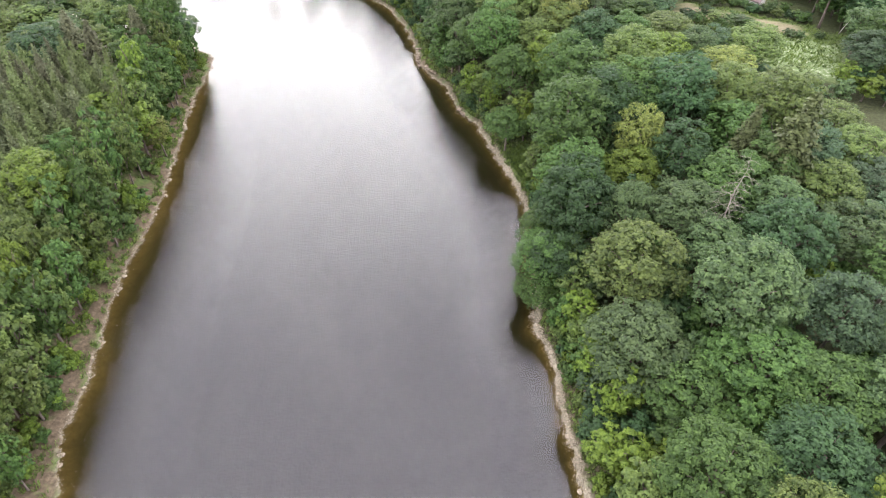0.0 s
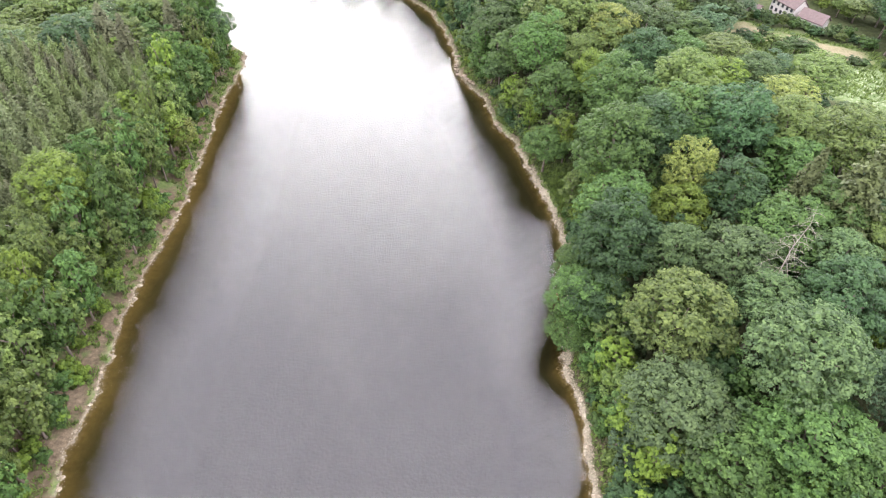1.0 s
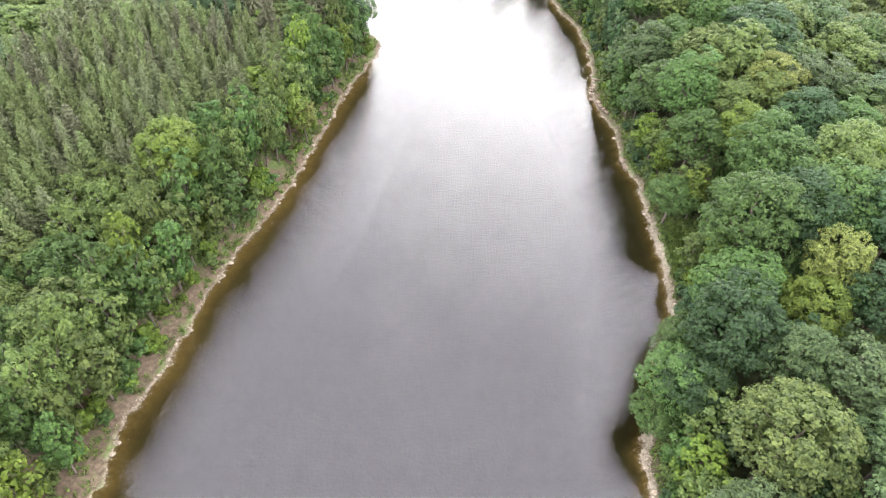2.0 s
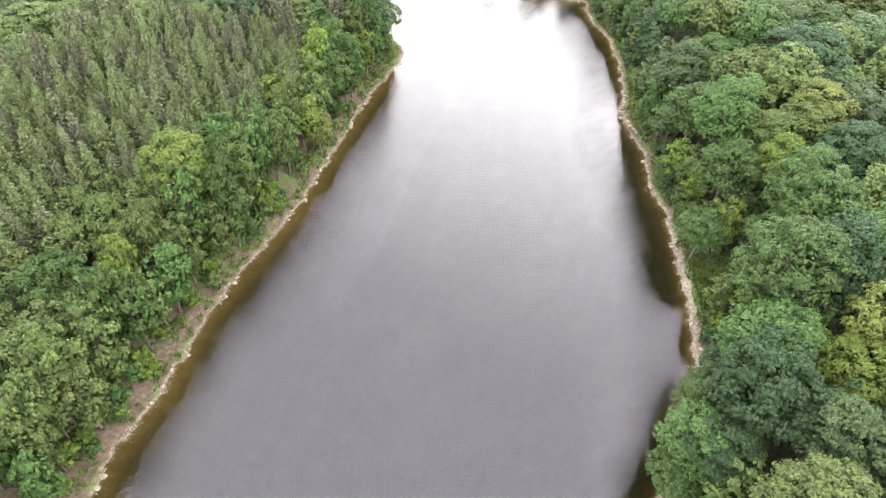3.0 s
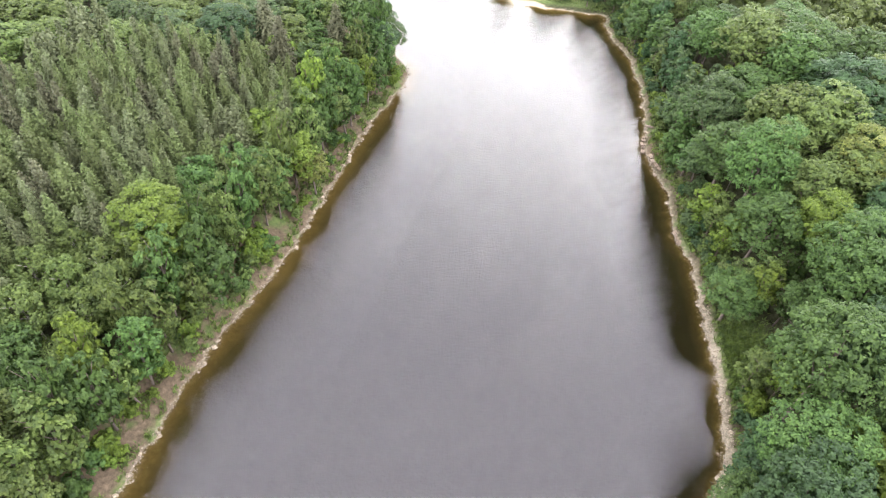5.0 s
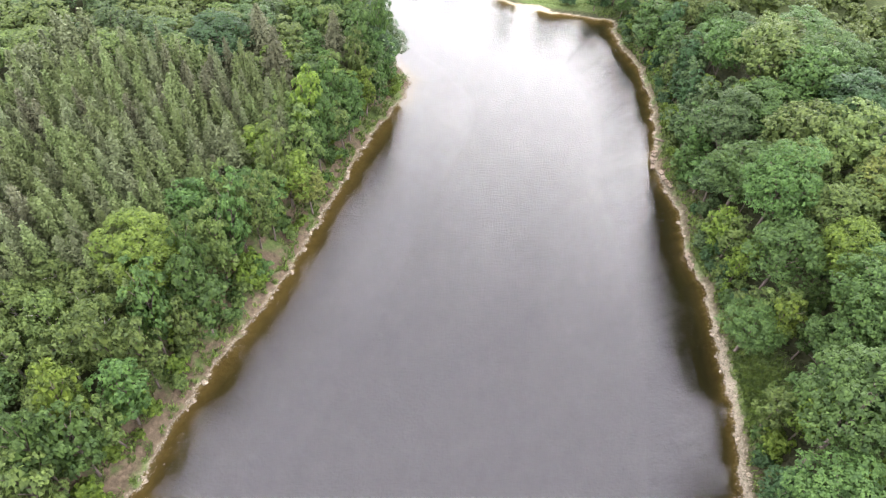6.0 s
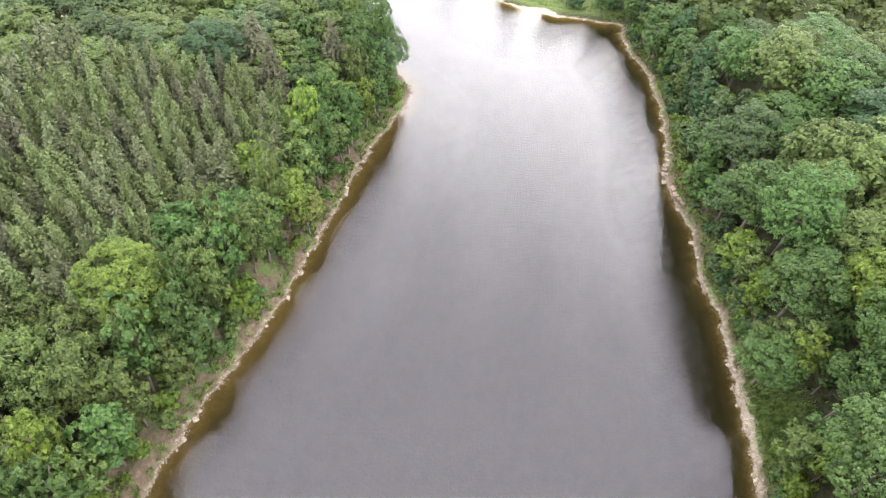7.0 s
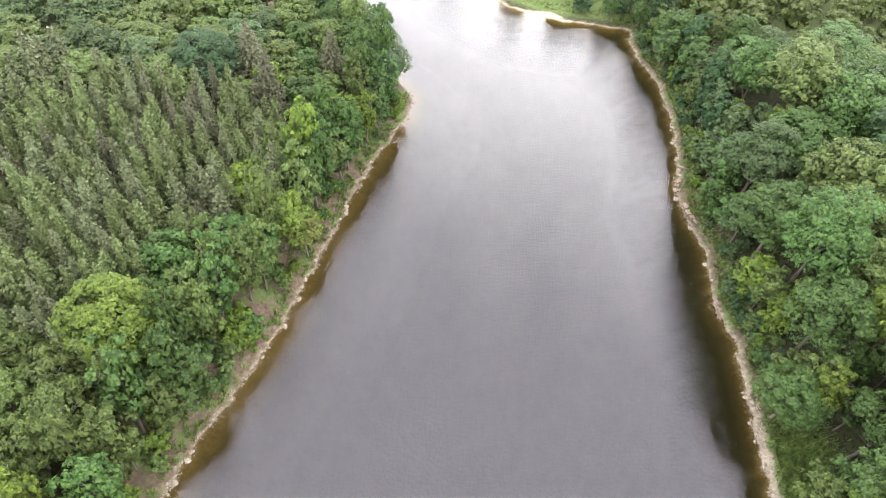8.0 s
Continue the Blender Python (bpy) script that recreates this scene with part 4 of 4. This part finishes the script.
stones(LEFT_SHORE[3:18], -0.35, 0.40, 110, 0.22, 0.95, 41, "pale weathered stone at the lake's edge", "stones of the earth bank")
stones(RIGHT_SHORE[3:], -0.4, 1.2, 150, 0.3, 1.1, 42, "angular pale stone in the shore rubble", "stones of the rocky shore")


def rock_ledge(x, y, turn, count, seed):
    """Broken slabs of warm rock that step out of the bank, each slab a part."""
    r = np.random.default_rng(seed)
    root = new("rock_ledge")
    root.matrix_basis = pose(x, y, ground_z(x, y), 0, 0, turn)
    for k in range(count):
        bm = bmesh.new()
        bmesh.ops.create_cube(bm, size=1.0)
        bmesh.ops.subdivide_edges(bm, edges=bm.edges[:], cuts=1, use_grid_fill=True)
        long, deep, tall = r.uniform(0.7, 1.5), r.uniform(0.5, 1.0), r.uniform(0.25, 0.5)
        for v in bm.verts:
            v.co = Vector((v.co.x * long, v.co.y * deep, v.co.z * tall)) * r.uniform(0.72, 1.14)
        me = bpy.data.meshes.new("slab")
        bm.to_mesh(me)
        bm.free()
        me.materials.append(LEDGE_STONE)
        along_, up = (k - count / 2) * 0.95 + r.uniform(-0.3, 0.3), 0.10 + 0.24 * (k % 3)
        part("slab", me, root, m=pose(along_, 0.35 * (k % 3) + r.uniform(-0.2, 0.2), up, r.uniform(-8, 8), r.uniform(-8, 8), r.uniform(-30, 30)))
    return tagged(root, "broken ledge of tan rock at the waterline", "rock")


rock_ledge(-19.3, 171.4, 100, 7, 5)
rock_ledge(-15.2, 165.2, 130, 5, 6)
rock_ledge(-4.6, 145.0, 120, 4, 7)


def gravel(line, lo, hi, count, small, large, seed):
    r = np.random.default_rng(seed)
    p, d = along(line, lo, hi, count, seed)
    p = p[(p[:, 1] < 132) | (d < 0.2)]
    z = land(p[:, 0], p[:, 1])[0]
    corner = np.array([(1, 0, 0), (0, 1, 0), (-1, 0, 0), (0, -1, 0), (0, 0, 0.75), (0, 0, -0.6)])
    tri = np.array([(0, 1, 4), (1, 2, 4), (2, 3, 4), (3, 0, 4), (1, 0, 5), (2, 1, 5), (3, 2, 5), (0, 3, 5)])
    n = len(p)
    a, s = r.uniform(0, 6.28, n), r.uniform(small, large, n) / 2
    v = corner[None] * r.uniform(0.6, 1.3, (n, 6, 1)) * s[:, None, None]
    x = v[..., 0] * np.cos(a)[:, None] - v[..., 1] * np.sin(a)[:, None] + p[:, :1]
    y = v[..., 0] * np.sin(a)[:, None] + v[..., 1] * np.cos(a)[:, None] + p[:, 1:]
    v = np.stack([x, y, v[..., 2] + z[:, None] + 0.05], -1)
    return v.reshape(-1, 3), (tri[None] + 6 * np.arange(n)[:, None, None]).reshape(-1, 3)


gv, gf = gravel(RIGHT_SHORE[3:], -0.5, 1.3, 4600, 0.15, 0.45, 51)
tagged(new("gravel", mesh_of("gravel", gv, gf, STONE)), "pale broken rubble along the rocky shore", "gravel", kind="stuff")
gv, gf = gravel(LEFT_SHORE[3:18], -0.35, 0.5, 1300, 0.14, 0.36, 52)
tagged(new("gravel", mesh_of("gravel", gv, gf, STONE)), "pale gravel along the earth bank's waterline", "gravel", kind="stuff")


def tufts(p, per, height, seed):
    """Upright pointed blades in tufts at the given places."""
    r = np.random.default_rng(seed)
    z = land(p[:, 0], p[:, 1])[0]
    c = np.repeat(np.column_stack([p, z]), per, 0)
    n = len(c)
    h = height * r.uniform(0.5, 1.3, (n, 1))
    a = r.uniform(0, 6.283, n)
    out = np.stack([np.cos(a), np.sin(a), np.zeros(n)], 1)
    side = np.stack([-out[:, 1], out[:, 0], np.zeros(n)], 1)
    up = np.array([0, 0, 1.0])
    foot = c + out * 0.12
    v = np.stack([foot - side * h * 0.16, foot + side * h * 0.16, foot + out * h * 0.35 + up * h * 0.7 + side * h * 0.08, foot + out * h * 0.7 + up * h], 1)
    return v.reshape(-1, 3), np.arange(n * 4).reshape(-1, 4)


def grass(p, per, height, seed, label):
    v, f = tufts(p, per, height, seed)
    tagged(new("grass", mesh_of("grass", v, f, LEAF["grass"])), label, "grass", kind="stuff")


p, d = along(LEFT_SHORE[3:18], 0.7, 6.0, 5600, 61)
p = p[(waves(p[:, 0], p[:, 1], 6.0, 33) > 0.0) & (bareness(p[:, 0], p[:, 1]) > 0.95)]
grass(p, 4, 0.55, 62, "tufts of rough grass on the earth bank")
p, d = along(RIGHT_SHORE[3:], 1.3, 5.0, 5200, 63)
grass(p, 4, 0.6, 64, "rough grass above the shore rubble")
r_ = np.random.default_rng(65)
p = np.array([11.6, 120.8]) + r_.normal(size=(2200, 2)) * np.array([2.6, 3.6])
p = p[land(p[:, 0], p[:, 1])[1] > 2.2]
grass(p, 4, 0.6, 66, "lush green grass in a gap of the wood")
p = np.column_stack([r_.uniform(-90, -42, 2600), r_.uniform(212, 250, 2600)])
p = p[land(p[:, 0], p[:, 1])[1] > 4.0]
grass(p, 4, 0.5, 67, "meadow grass behind the far beach")
p = np.column_stack([r_.uniform(56, 110, 5200), r_.uniform(158, 204, 5200)])
s_, g_, w_ = meadow_masks(p[:, 0], p[:, 1])
grass(p[(g_ > 0.5) & (s_ < 0.3)], 3, 0.7, 68, "tall flowering meadow grass on the height")
